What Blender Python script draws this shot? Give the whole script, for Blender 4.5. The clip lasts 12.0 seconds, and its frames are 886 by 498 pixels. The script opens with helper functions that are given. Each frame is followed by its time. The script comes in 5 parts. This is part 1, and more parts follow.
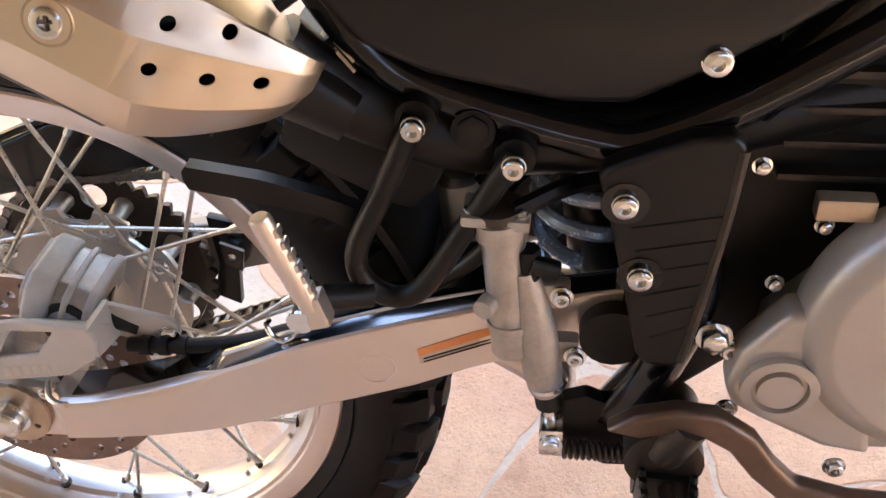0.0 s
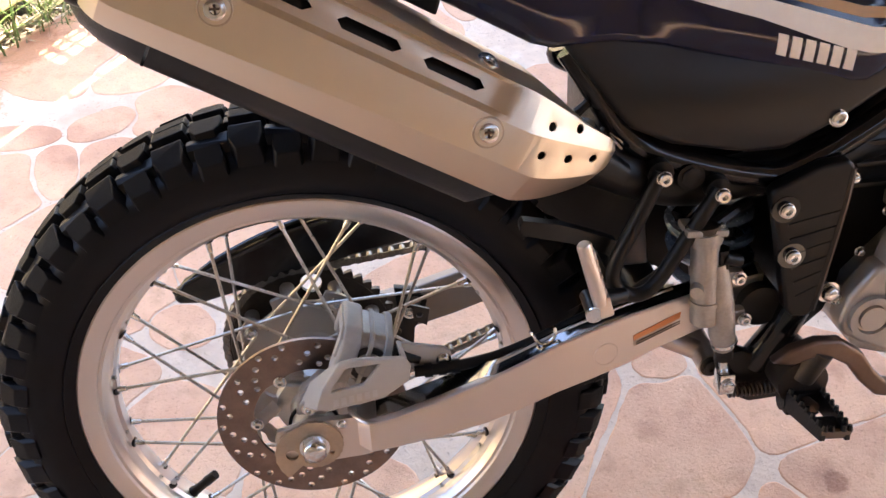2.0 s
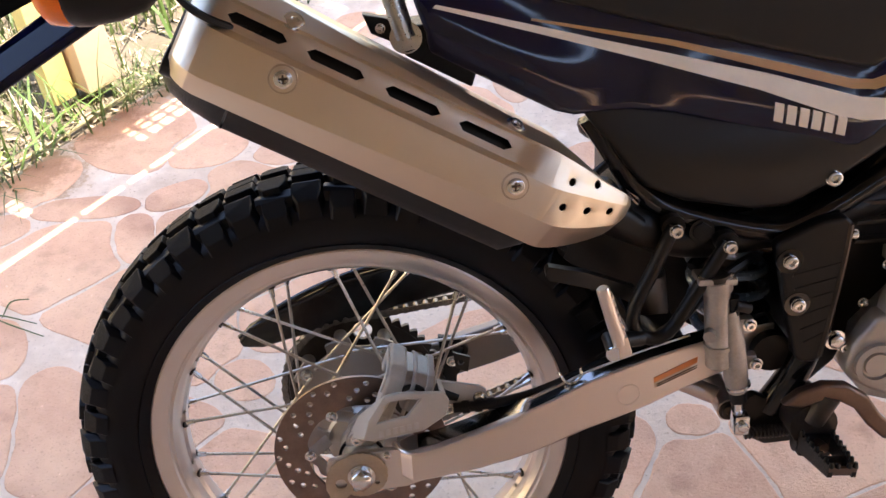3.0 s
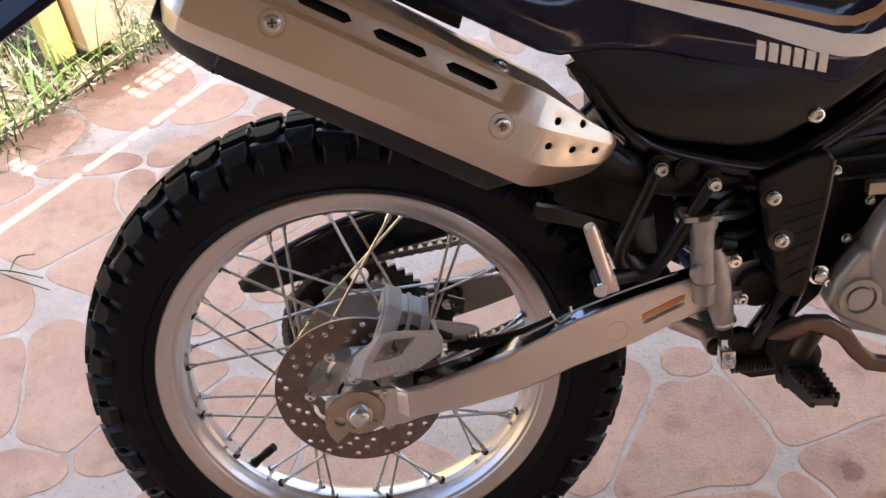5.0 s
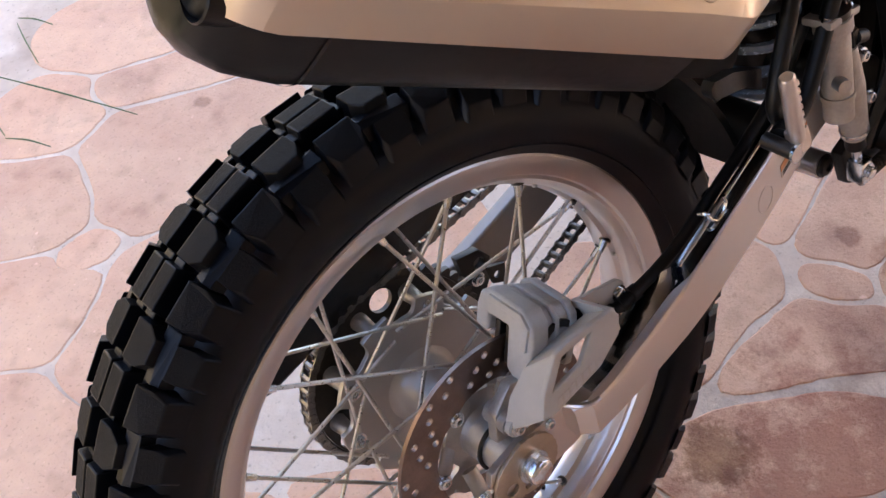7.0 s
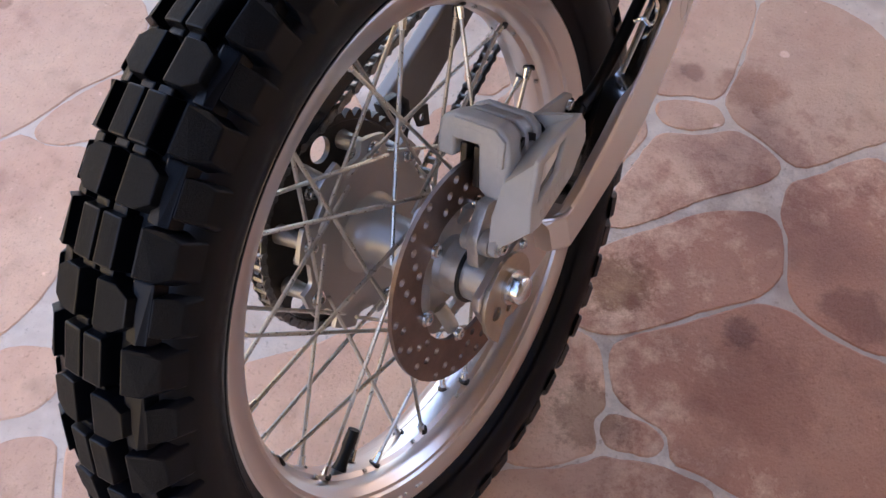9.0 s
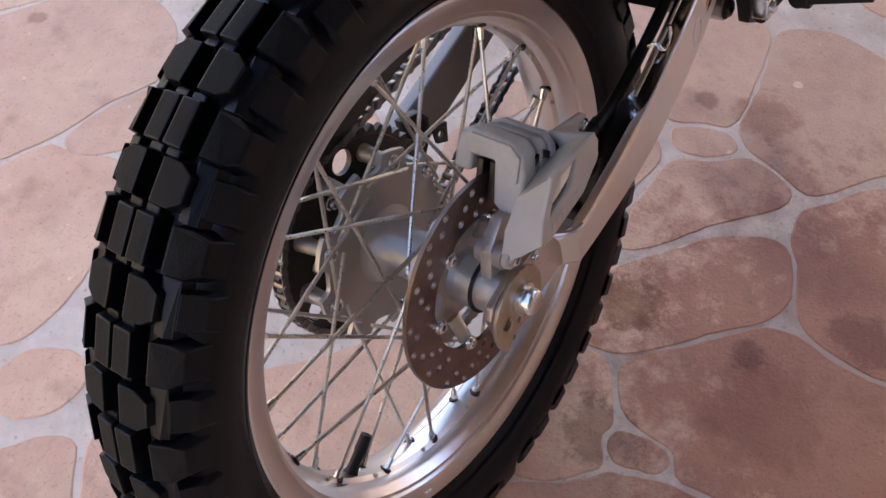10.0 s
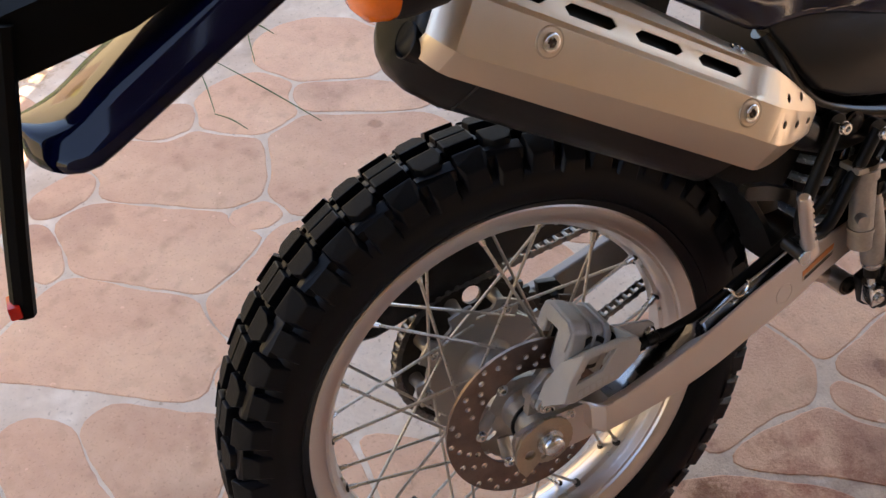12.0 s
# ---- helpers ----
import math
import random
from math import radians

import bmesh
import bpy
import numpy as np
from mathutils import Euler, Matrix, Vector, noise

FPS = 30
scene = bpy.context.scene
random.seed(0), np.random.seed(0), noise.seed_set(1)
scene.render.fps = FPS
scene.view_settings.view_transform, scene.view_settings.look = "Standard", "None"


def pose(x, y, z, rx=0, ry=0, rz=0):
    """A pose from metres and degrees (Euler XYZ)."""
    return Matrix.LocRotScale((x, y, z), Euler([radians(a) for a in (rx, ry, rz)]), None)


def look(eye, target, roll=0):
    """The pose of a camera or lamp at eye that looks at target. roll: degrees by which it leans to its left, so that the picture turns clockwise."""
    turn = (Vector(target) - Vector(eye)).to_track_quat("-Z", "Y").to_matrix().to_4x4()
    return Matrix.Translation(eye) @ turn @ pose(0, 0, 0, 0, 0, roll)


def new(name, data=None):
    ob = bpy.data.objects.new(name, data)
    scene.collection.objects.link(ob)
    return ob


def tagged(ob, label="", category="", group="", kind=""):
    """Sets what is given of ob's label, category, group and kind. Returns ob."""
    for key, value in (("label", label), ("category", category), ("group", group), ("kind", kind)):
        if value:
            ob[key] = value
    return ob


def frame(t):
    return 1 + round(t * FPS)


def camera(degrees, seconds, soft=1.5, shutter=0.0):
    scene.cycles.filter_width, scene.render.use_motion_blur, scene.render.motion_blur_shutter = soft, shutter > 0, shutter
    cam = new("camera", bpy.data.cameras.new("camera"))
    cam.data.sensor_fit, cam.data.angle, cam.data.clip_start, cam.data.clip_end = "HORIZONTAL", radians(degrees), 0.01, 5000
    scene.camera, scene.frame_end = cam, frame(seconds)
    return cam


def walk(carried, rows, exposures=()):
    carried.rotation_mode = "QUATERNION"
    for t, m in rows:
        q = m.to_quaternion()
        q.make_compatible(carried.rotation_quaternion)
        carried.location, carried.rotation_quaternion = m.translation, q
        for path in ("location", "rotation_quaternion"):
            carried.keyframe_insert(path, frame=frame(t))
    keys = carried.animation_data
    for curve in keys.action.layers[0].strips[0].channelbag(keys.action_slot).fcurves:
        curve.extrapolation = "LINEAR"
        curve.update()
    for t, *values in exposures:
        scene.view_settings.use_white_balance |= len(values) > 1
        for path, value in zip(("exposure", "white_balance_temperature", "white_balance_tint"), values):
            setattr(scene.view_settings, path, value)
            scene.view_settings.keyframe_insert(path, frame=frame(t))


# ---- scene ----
cam = camera(48.1, 12.0)
PATH = [
    (0, (0.435, -0.332, 1.012), (0.16, 0.86, -0.571), -8.6),
    (0.5, (0.275, -0.313, 0.997), (0.173, 0.874, -0.61), -6.9),
    (1, (0.129, -0.348, 1.024), (0.194, 0.846, -0.579), -4.7),
    (1.5, (0.076, -0.438, 1.12), (0.24, 0.796, -0.445), -1.9),
    (2, (0.081, -0.578, 1.223), (0.223, 0.792, -0.227), -2.3),
    (2.5, (0.103, -0.677, 1.276), (0.163, 0.803, -0.068), -3.8),
    (2.7, (0.095, -0.684, 1.275), (0.144, 0.819, -0.044), -4.2),
    (4.3, (0.092, -0.7, 1.26), (0.13, 0.758, -0.109), -5.8),
    (4.5, (0.092, -0.706, 1.261), (0.13, 0.743, -0.117), -5.5),
    (5, (0.107, -0.72, 1.273), (0.125, 0.73, -0.105), -6.0),
    (5.5, (0.108, -0.713, 1.262), (0.118, 0.749, -0.104), -6.3),
    (6, (-0.032, -0.58, 1.216), (0.091, 0.821, -0.205), -7.5),
    (6.5, (-0.166, -0.436, 1.162), (0.299, 0.835, -0.31), -8.8),
    (7, (-0.255, -0.273, 1.111), (0.475, 0.731, -0.457), -7.2),
    (7.5, (-0.374, -0.194, 1.058), (0.591, 0.555, -0.525), -1.5),
    (7.7, (-0.399, -0.175, 1.039), (0.61, 0.5, -0.551), -0.0),
    (9.3, (-0.411, -0.182, 1.047), (0.553, 0.383, -0.611), 4.7),
    (9.5, (-0.417, -0.188, 1.054), (0.554, 0.397, -0.594), 4.3),
    (10, (-0.429, -0.194, 1.06), (0.556, 0.424, -0.568), 4.5),
    (10.5, (-0.442, -0.236, 1.1), (0.548, 0.441, -0.5), 4.7),
    (11, (-0.425, -0.31, 1.156), (0.376, 0.586, -0.442), 4.0),
    (11.5, (-0.394, -0.412, 1.22), (0.257, 0.67, -0.33), 1.9),
    (12, (-0.352, -0.48, 1.277), (0.235, 0.748, -0.189), -0.2),
]
walk(cam, [(t, look(eye, target, roll)) for t, eye, target, roll in PATH],
     [(0.0, 3.62, 7200, 14), (0.5, 3.76, 7100, 16), (1.0, 3.68, 6800, 17), (2.0, 3.22, 7000, 17), (2.5, 2.92, 7000, 17), (5.5, 2.76, 6800, 17), (6.5, 2.88, 6800, 17), (7.7, 2.9, 6600, 20), (9.3, 2.70, 6600, 20), (10.5, 2.66, 6800, 18), (11.0, 2.62, 6900, 15), (11.5, 2.46, 7200, 16), (12.0, 2.40, 7300, 15)])

# ---- world, sun, exposure ----
SUN_AZ, SUN_EL = radians(139.2 + 180), radians(71)      # the way to the sun, over the house side
world = bpy.data.worlds.new("sky")
scene.world = world
world.use_nodes = True
wn = world.node_tree
sky = wn.nodes.new("ShaderNodeTexSky")
sky.sky_type, sky.sun_disc = "NISHITA", False
sky.sun_elevation, sky.sun_rotation = SUN_EL, radians(90) - SUN_AZ
wn.links.new(sky.outputs[0], wn.nodes["Background"].inputs[0])
wn.nodes["Background"].inputs[1].default_value = 0.13
sun_data = bpy.data.lights.new("sun", "SUN")
sun_data.energy, sun_data.angle, sun_data.color = 3.2, radians(0.3), (1.0, 0.97, 0.93)
sun = new("sun", sun_data)
sun_dir = Vector((math.cos(SUN_EL) * math.cos(SUN_AZ), math.cos(SUN_EL) * math.sin(SUN_AZ), math.sin(SUN_EL)))
sun.matrix_world = look(sun_dir * 10, (0, 0, 0))

LEAN = radians(16.64)       # the motorcycle leans on its side stand
AXLE = Vector((0.0, 0.0, 0.316))


# ---- materials ----
def mat(name, color, rough=0.5, metal=0.0, var=0.15, scale=30.0, bump=0.0, bump_scale=200.0, second=None, rough_var=0.1,
        coat=0.0, island=0.0, spec=0.5):
    """A procedural material: colour with two scales of variation, uneven gloss and fine relief."""
    m = bpy.data.materials.new(name)
    m.use_nodes = True
    t = m.node_tree
    b = t.nodes["Principled BSDF"]
    co = t.nodes.new("ShaderNodeTexCoord")
    n1, n2 = t.nodes.new("ShaderNodeTexNoise"), t.nodes.new("ShaderNodeTexNoise")
    n1.inputs["Scale"].default_value, n1.inputs["Detail"].default_value = scale, 6
    n2.inputs["Scale"].default_value, n2.inputs["Detail"].default_value = scale * 7.3, 4
    for n in (n1, n2):
        t.links.new(co.outputs["Object"], n.inputs["Vector"])
    add = t.nodes.new("ShaderNodeMath")
    add.operation = "MULTIPLY_ADD"
    add.inputs[1].default_value = 0.45
    t.links.new(n2.outputs[0], add.inputs[0])
    t.links.new(n1.outputs[0], add.inputs[2])
    ramp = t.nodes.new("ShaderNodeValToRGB")
    c = Vector(color)
    d = Vector(second) if second else c * (1 - var)
    ramp.color_ramp.elements[0].position, ramp.color_ramp.elements[1].position = 0.5, 0.95
    ramp.color_ramp.elements[0].color = (*d, 1)
    ramp.color_ramp.elements[1].color = (*(c * (1 + var * 0.6) if not second else c), 1)
    t.links.new(add.outputs[0], ramp.inputs[0])
    out = ramp.outputs[0]
    if island:
        info = t.nodes.new("ShaderNodeObjectInfo")
        hsv = t.nodes.new("ShaderNodeHueSaturation")
        mr = t.nodes.new("ShaderNodeMapRange")
        mr.inputs["To Min"].default_value, mr.inputs["To Max"].default_value = 1 - island, 1 + island
        t.links.new(info.outputs["Random"], mr.inputs["Value"])
        t.links.new(mr.outputs[0], hsv.inputs["Value"])
        t.links.new(out, hsv.inputs["Color"])
        out = hsv.outputs[0]
    t.links.new(out, b.inputs["Base Color"])
    rr = t.nodes.new("ShaderNodeMapRange")
    rr.inputs["To Min"].default_value, rr.inputs["To Max"].default_value = max(0.02, rough - rough_var), min(1, rough + rough_var)
    t.links.new(n2.outputs[0], rr.inputs["Value"])
    t.links.new(rr.outputs[0], b.inputs["Roughness"])
    b.inputs["Metallic"].default_value = metal
    b.inputs["Specular IOR Level"].default_value = spec
    b.inputs["Coat Weight"].default_value = coat
    if bump:
        nb, bp = t.nodes.new("ShaderNodeTexNoise"), t.nodes.new("ShaderNodeBump")
        nb.inputs["Scale"].default_value, nb.inputs["Detail"].default_value, nb.inputs["Roughness"].default_value = bump_scale, 6, 0.65
        bp.inputs["Strength"].default_value, bp.inputs["Distance"].default_value = bump, 0.002
        t.links.new(co.outputs["Object"], nb.inputs["Vector"])
        t.links.new(nb.outputs[0], bp.inputs["Height"])
        t.links.new(bp.outputs[0], b.inputs["Normal"])
    return m


# The blue in this black paints in the sky's sheen.
RUBBER = mat("tyre_rubber", (0.0018, 0.0024, 0.0042), 0.36, spec=0.22, var=0.4, scale=25, bump=0.12, bump_scale=900)
WORN = mat("worn_tread_rubber", (0.0062, 0.0054, 0.0047), 0.72, spec=0.20, var=0.3, scale=40, bump=0.3, bump_scale=700)
BLACK = mat("black_plastic", (0.0050, 0.0044, 0.0040), 0.38, spec=0.30, var=0.3, scale=20, bump=0.15, bump_scale=900)
SATIN = mat("satin_black_cover", (0.008, 0.0066, 0.0058), 0.36, spec=0.42, var=0.2, scale=20, bump=0.08, bump_scale=900)
BLACK_PAINT = mat("black_frame_paint", (0.004, 0.004, 0.005), 0.16, var=0.3, scale=20, spec=0.5, rough_var=0.02)
BLUE = mat("blue_plastic", (0.0020, 0.0042, 0.025), 0.10, var=0.2, scale=8, rough_var=0.02, spec=0.5)
MUDGUARD = mat("glossy_blue_plastic", (0.0012, 0.0026, 0.018), 0.07, var=0.2, scale=8, rough_var=0.02, spec=0.3)
MATT = mat("matt_black_plastic", (0.0018, 0.0018, 0.0018), 0.55, spec=0.10, var=0.2, scale=20, bump=0.1, bump_scale=900)
CREAM = mat("cream_decal", (0.86, 0.80, 0.69), 0.35, var=0.06, scale=20)
GOLD = mat("gold_decal", (0.5, 0.3, 0.13), 0.35, var=0.06, scale=20)
SPRING = mat("blue_grey_spring", (0.48, 0.60, 0.72), 0.25, 0.5, var=0.1, scale=30)
SHIELD = mat("brushed_aluminium", (0.70, 0.605, 0.48), 0.38, 1.0, var=0.03, scale=9, bump=0.03, bump_scale=1500, rough_var=0.04)
FLANGE = mat("satin_flange_metal", (0.46, 0.44, 0.41), 0.38, 0.7, var=0.05, scale=20, rough_var=0.05)
ALLOY = mat("cast_alloy", (0.55, 0.53, 0.5), 0.45, 1.0, var=0.12, scale=40, bump=0.25, bump_scale=600)
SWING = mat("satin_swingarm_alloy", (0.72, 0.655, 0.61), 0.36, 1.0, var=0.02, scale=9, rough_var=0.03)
# Dark colour stands in for the dark bike mirrored in the top.
SWING_REFLECTION = mat("swingarm_top_reflection", (0.30, 0.30, 0.30), 0.11, 1.0, var=0.05, scale=9, rough_var=0.03)
# Shaded copy of the swingarm alloy, for the far arm.
SHADED_ARM = mat("shaded_swingarm_alloy", (0.26, 0.235, 0.215), 0.45, 0.5, var=0.1, scale=20)
CAM = mat("tan_plated_steel", (0.50, 0.41, 0.31), 0.4, 0.9, var=0.12, scale=60, bump=0.1, bump_scale=500)
RIM = mat("anodised_rim", (0.71, 0.66, 0.63), 0.29, 1.0, var=0.02, scale=9, rough_var=0.03)
CHROME = mat("bright_zinc", (0.74, 0.76, 0.77), 0.2, 1.0, var=0.15, scale=60)
SPOKE = mat("spoke_steel", (0.6, 0.58, 0.53), 0.3, 1.0, var=0.2, scale=50)
DISC = mat("brake_disc_steel", (0.24, 0.18, 0.155), 0.35, 1.0, var=0.2, scale=60, bump=0.1, bump_scale=400)
CHAIN = mat("oiled_chain_steel", (0.22, 0.21, 0.20), 0.3, 1.0, var=0.3, scale=80)
COVER = mat("silver_painted_cover", (0.44, 0.405, 0.36), 0.38, 0.45, var=0.05, scale=12, bump=0.1, bump_scale=500)
BODY = mat("dull_cast_metal", (0.46, 0.43, 0.39), 0.42, 0.75, var=0.2, scale=45, bump=0.35, bump_scale=350)
GUARD = mat("moulded_guard_plastic", (0.46, 0.43, 0.38), 0.45, var=0.05, scale=30, bump=0.1, bump_scale=500)
GREY = mat("grey_painted_casting", (0.47, 0.445, 0.40), 0.5, var=0.12, scale=30, bump=0.2, bump_scale=500)
STEEL = mat("sprocket_steel", (0.42, 0.41, 0.39), 0.42, 0.3, var=0.15, scale=40)
DARK = mat("dark_metal", (0.06, 0.05, 0.042), 0.38, 0.7, var=0.3, scale=40)
PEDAL = mat("bronzed_steel", (0.16, 0.11, 0.085), 0.33, 0.8, var=0.2, scale=30)
ORANGE = mat("orange_label", (0.80, 0.30, 0.10), 0.4, var=0.05, scale=40)
LABEL = mat("pale_label", (0.60, 0.47, 0.36), 0.4, var=0.08, scale=40)
AMBER = mat("amber_lens", (0.85, 0.18, 0.01), 0.15, var=0.1, scale=60)
RED = mat("red_reflector", (0.6, 0.02, 0.01), 0.2, var=0.1, scale=60)
STONE = mat("terracotta_stone", (0.78, 0.485, 0.300), 0.6, second=(0.64, 0.350, 0.215), scale=5, bump=1.0, bump_scale=170, island=0.09)
EDGE_DIRT = mat("stone_edge_dirt", (0.50, 0.35, 0.26), 0.9, var=0.3, scale=30)
GROUT = mat("pale_grout", (0.77, 0.62, 0.475), 0.85, spec=0.25, second=(0.64, 0.50, 0.375), scale=9, bump=0.9, bump_scale=120)
SOIL = mat("garden_soil", (0.15, 0.115, 0.075), 0.95, second=(0.08, 0.068, 0.04), scale=12, bump=1.0, bump_scale=60)
GRASS = mat("grass_blades", (0.085, 0.125, 0.022), 0.5, second=(0.034, 0.055, 0.011), scale=6)
DRY = mat("dry_stems", (0.23, 0.20, 0.095), 0.6, var=0.2, scale=10)
LITTER = mat("dry_leaf_litter", (0.42, 0.36, 0.25), 0.8, second=(0.20, 0.155, 0.09), scale=40)
LEAF = mat("green_leaf", (0.10, 0.16, 0.035), 0.4, second=(0.05, 0.09, 0.018), scale=8)
PEACH = mat("peach_painted_timber", (0.74, 0.50, 0.31), 0.6, var=0.08, scale=12, bump=0.2, bump_scale=90)
YELLOW = mat("pale_yellow_paint", (0.75, 0.62, 0.22), 0.6, var=0.1, scale=12, bump=0.2, bump_scale=90)
CEIL = mat("brown_boarded_ceiling", (0.17, 0.135, 0.10), 0.7, var=0.10, scale=4)
SAND = mat("dry_sand", (0.46, 0.36, 0.27), 0.9, var=0.12, scale=4, bump=0.4, bump_scale=80)
# Yellow chosen for the warm bounce of an unseen wall.
GARDEN_BOUNCE = mat("yellow_bounce_wall", (0.84, 0.64, 0.36), 0.8, var=0.06, scale=5, bump=0.3, bump_scale=60)
# Ochre tuned for the warm light this unseen wall throws back.
YARD_BOUNCE = mat("ochre_bounce_wall", (0.80, 0.62, 0.44), 0.8, var=0.06, scale=5, bump=0.3, bump_scale=60)
# Plaster of the unseen walls, darkened to hold back bounced light.
UNSEEN_PLASTER = mat("unseen_wall_plaster", (0.34, 0.265, 0.185), 0.8, var=0.06, scale=5, bump=0.3, bump_scale=60)


def stain(m, color, scale, lo, hi):
    """Darker water stains over a material, with soft edges of their own."""
    t = m.node_tree
    b = t.nodes["Principled BSDF"]
    src = b.inputs["Base Color"].links[0].from_socket
    geo, n, r, mix = t.nodes.new("ShaderNodeNewGeometry"), t.nodes.new("ShaderNodeTexNoise"), t.nodes.new("ShaderNodeMapRange"), t.nodes.new("ShaderNodeMix")
    n.inputs["Scale"].default_value, n.inputs["Detail"].default_value = scale, 3
    t.links.new(geo.outputs["Position"], n.inputs["Vector"])
    r.inputs["From Min"].default_value, r.inputs["From Max"].default_value = lo, hi
    t.links.new(n.outputs[0], r.inputs["Value"])
    mix.data_type, mix.blend_type = "RGBA", "MULTIPLY"
    t.links.new(r.outputs[0], mix.inputs[0])
    t.links.new(src, mix.inputs[6])
    mix.inputs[7].default_value = (*color, 1)
    t.links.new(mix.outputs[2], b.inputs["Base Color"])


stain(STONE, (0.62, 0.55, 0.55), 2.6, 0.56, 0.70)
stain(STONE, (0.80, 0.76, 0.74), 19.0, 0.55, 0.75)
stain(STONE, (0.78, 0.72, 0.69), 190.0, 0.58, 0.74)
stain(STONE, (1.22, 1.30, 1.38), 75.0, 0.68, 0.76)
stain(GROUT, (1.12, 1.18, 1.24), 13.0, 0.55, 0.70)
stain(GROUT, (0.70, 0.66, 0.64), 120.0, 0.62, 0.74)
stain(GROUT, (0.75, 0.70, 0.68), 6.0, 0.52, 0.72)


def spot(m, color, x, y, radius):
    """A paving patch for stains and painted shade, with a ragged, grainy edge."""
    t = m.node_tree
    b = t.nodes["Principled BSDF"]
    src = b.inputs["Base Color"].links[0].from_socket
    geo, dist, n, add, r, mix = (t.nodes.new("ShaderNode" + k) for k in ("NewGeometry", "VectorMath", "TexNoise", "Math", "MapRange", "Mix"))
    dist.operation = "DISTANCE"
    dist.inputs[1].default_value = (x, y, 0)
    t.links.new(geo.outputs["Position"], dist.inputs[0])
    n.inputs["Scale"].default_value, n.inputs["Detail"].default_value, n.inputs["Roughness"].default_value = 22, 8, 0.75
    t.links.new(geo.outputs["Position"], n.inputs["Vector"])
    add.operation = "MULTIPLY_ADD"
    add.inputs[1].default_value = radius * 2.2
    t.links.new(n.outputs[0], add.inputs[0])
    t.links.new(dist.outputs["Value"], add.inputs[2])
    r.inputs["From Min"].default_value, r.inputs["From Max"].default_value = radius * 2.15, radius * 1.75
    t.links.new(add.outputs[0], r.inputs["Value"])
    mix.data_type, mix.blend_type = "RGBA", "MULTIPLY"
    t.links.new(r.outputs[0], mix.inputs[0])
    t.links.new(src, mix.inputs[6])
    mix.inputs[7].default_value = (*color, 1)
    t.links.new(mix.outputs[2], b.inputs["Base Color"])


# The 0.36 radius entry mixes redder stone with painted shade near the house.
for stain_shade_color, stain_shade_x, stain_shade_y, stain_shade_r in (
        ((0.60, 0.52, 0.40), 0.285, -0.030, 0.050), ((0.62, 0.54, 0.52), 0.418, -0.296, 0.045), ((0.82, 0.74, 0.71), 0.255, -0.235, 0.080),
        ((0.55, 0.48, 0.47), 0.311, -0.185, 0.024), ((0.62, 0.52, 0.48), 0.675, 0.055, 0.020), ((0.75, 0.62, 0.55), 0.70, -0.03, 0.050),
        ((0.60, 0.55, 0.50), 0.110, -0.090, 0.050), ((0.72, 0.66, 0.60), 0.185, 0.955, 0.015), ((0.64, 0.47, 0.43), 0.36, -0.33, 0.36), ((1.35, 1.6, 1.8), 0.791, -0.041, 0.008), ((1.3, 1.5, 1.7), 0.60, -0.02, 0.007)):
    spot(STONE, stain_shade_color, stain_shade_x, stain_shade_y, stain_shade_r)
# The house-side shade, painted into the grout too.
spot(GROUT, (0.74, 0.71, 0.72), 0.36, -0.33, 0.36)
for soil_u in (0.15, 0.38, 0.60, 0.85):
    spot(GROUT, (0.62, 0.49, 0.36), -0.757 * 1.30 + 0.653 * soil_u, 0.653 * 1.30 + 0.757 * soil_u, 0.12)
    spot(STONE, (0.66, 0.58, 0.50), -0.757 * 1.33 + 0.653 * soil_u, 0.653 * 1.33 + 0.757 * soil_u, 0.10)


# ---- helpers ----
def part(name, bm, material, parent=None, label="", smooth=42.0):
    """Links a bmesh as one mesh object under a thing or a part."""
    me = bpy.data.meshes.new(name)
    bmesh.ops.recalc_face_normals(bm, faces=bm.faces)
    wide = any(len(f.verts) > 4 for f in bm.faces)
    bm.to_mesh(me)
    bm.free()
    me.materials.append(material)
    if smooth:
        me.shade_smooth()
        me.set_sharp_from_angle(angle=radians(smooth))
    ob = new(name, me)
    ob.parent = parent
    if wide and smooth:
        wm = ob.modifiers.new("flat", "WEIGHTED_NORMAL")
        wm.keep_sharp = True
    return tagged(ob, label)


def empty(name, parent=None, label=""):
    ob = new(name)
    ob.parent = parent
    return tagged(ob, label)


def bevelled(bm, width, segments=2, angle=25.0):
    edges = [e for e in bm.edges if len(e.link_faces) == 2 and e.calc_face_angle(0) > radians(angle)]
    if width and edges:
        bmesh.ops.bevel(bm, geom=edges, offset=width, segments=segments, profile=0.6, affect="EDGES", clamp_overlap=True)
    return bm


def box(center, size, bevel=0.002, turn=None):
    bm = bmesh.new()
    bmesh.ops.create_cube(bm, size=1, matrix=Matrix.Diagonal((*size, 1)))
    bevelled(bm, bevel)
    m = Matrix.Translation(center)
    bm.transform(m @ turn if turn else m)
    return bm


def join(*bms):
    """One bmesh out of several."""
    out = bmesh.new()
    for b in bms:
        me = bpy.data.meshes.new("temp")
        b.to_mesh(me)
        b.free()
        out.from_mesh(me)
        bpy.data.meshes.remove(me)
    return out


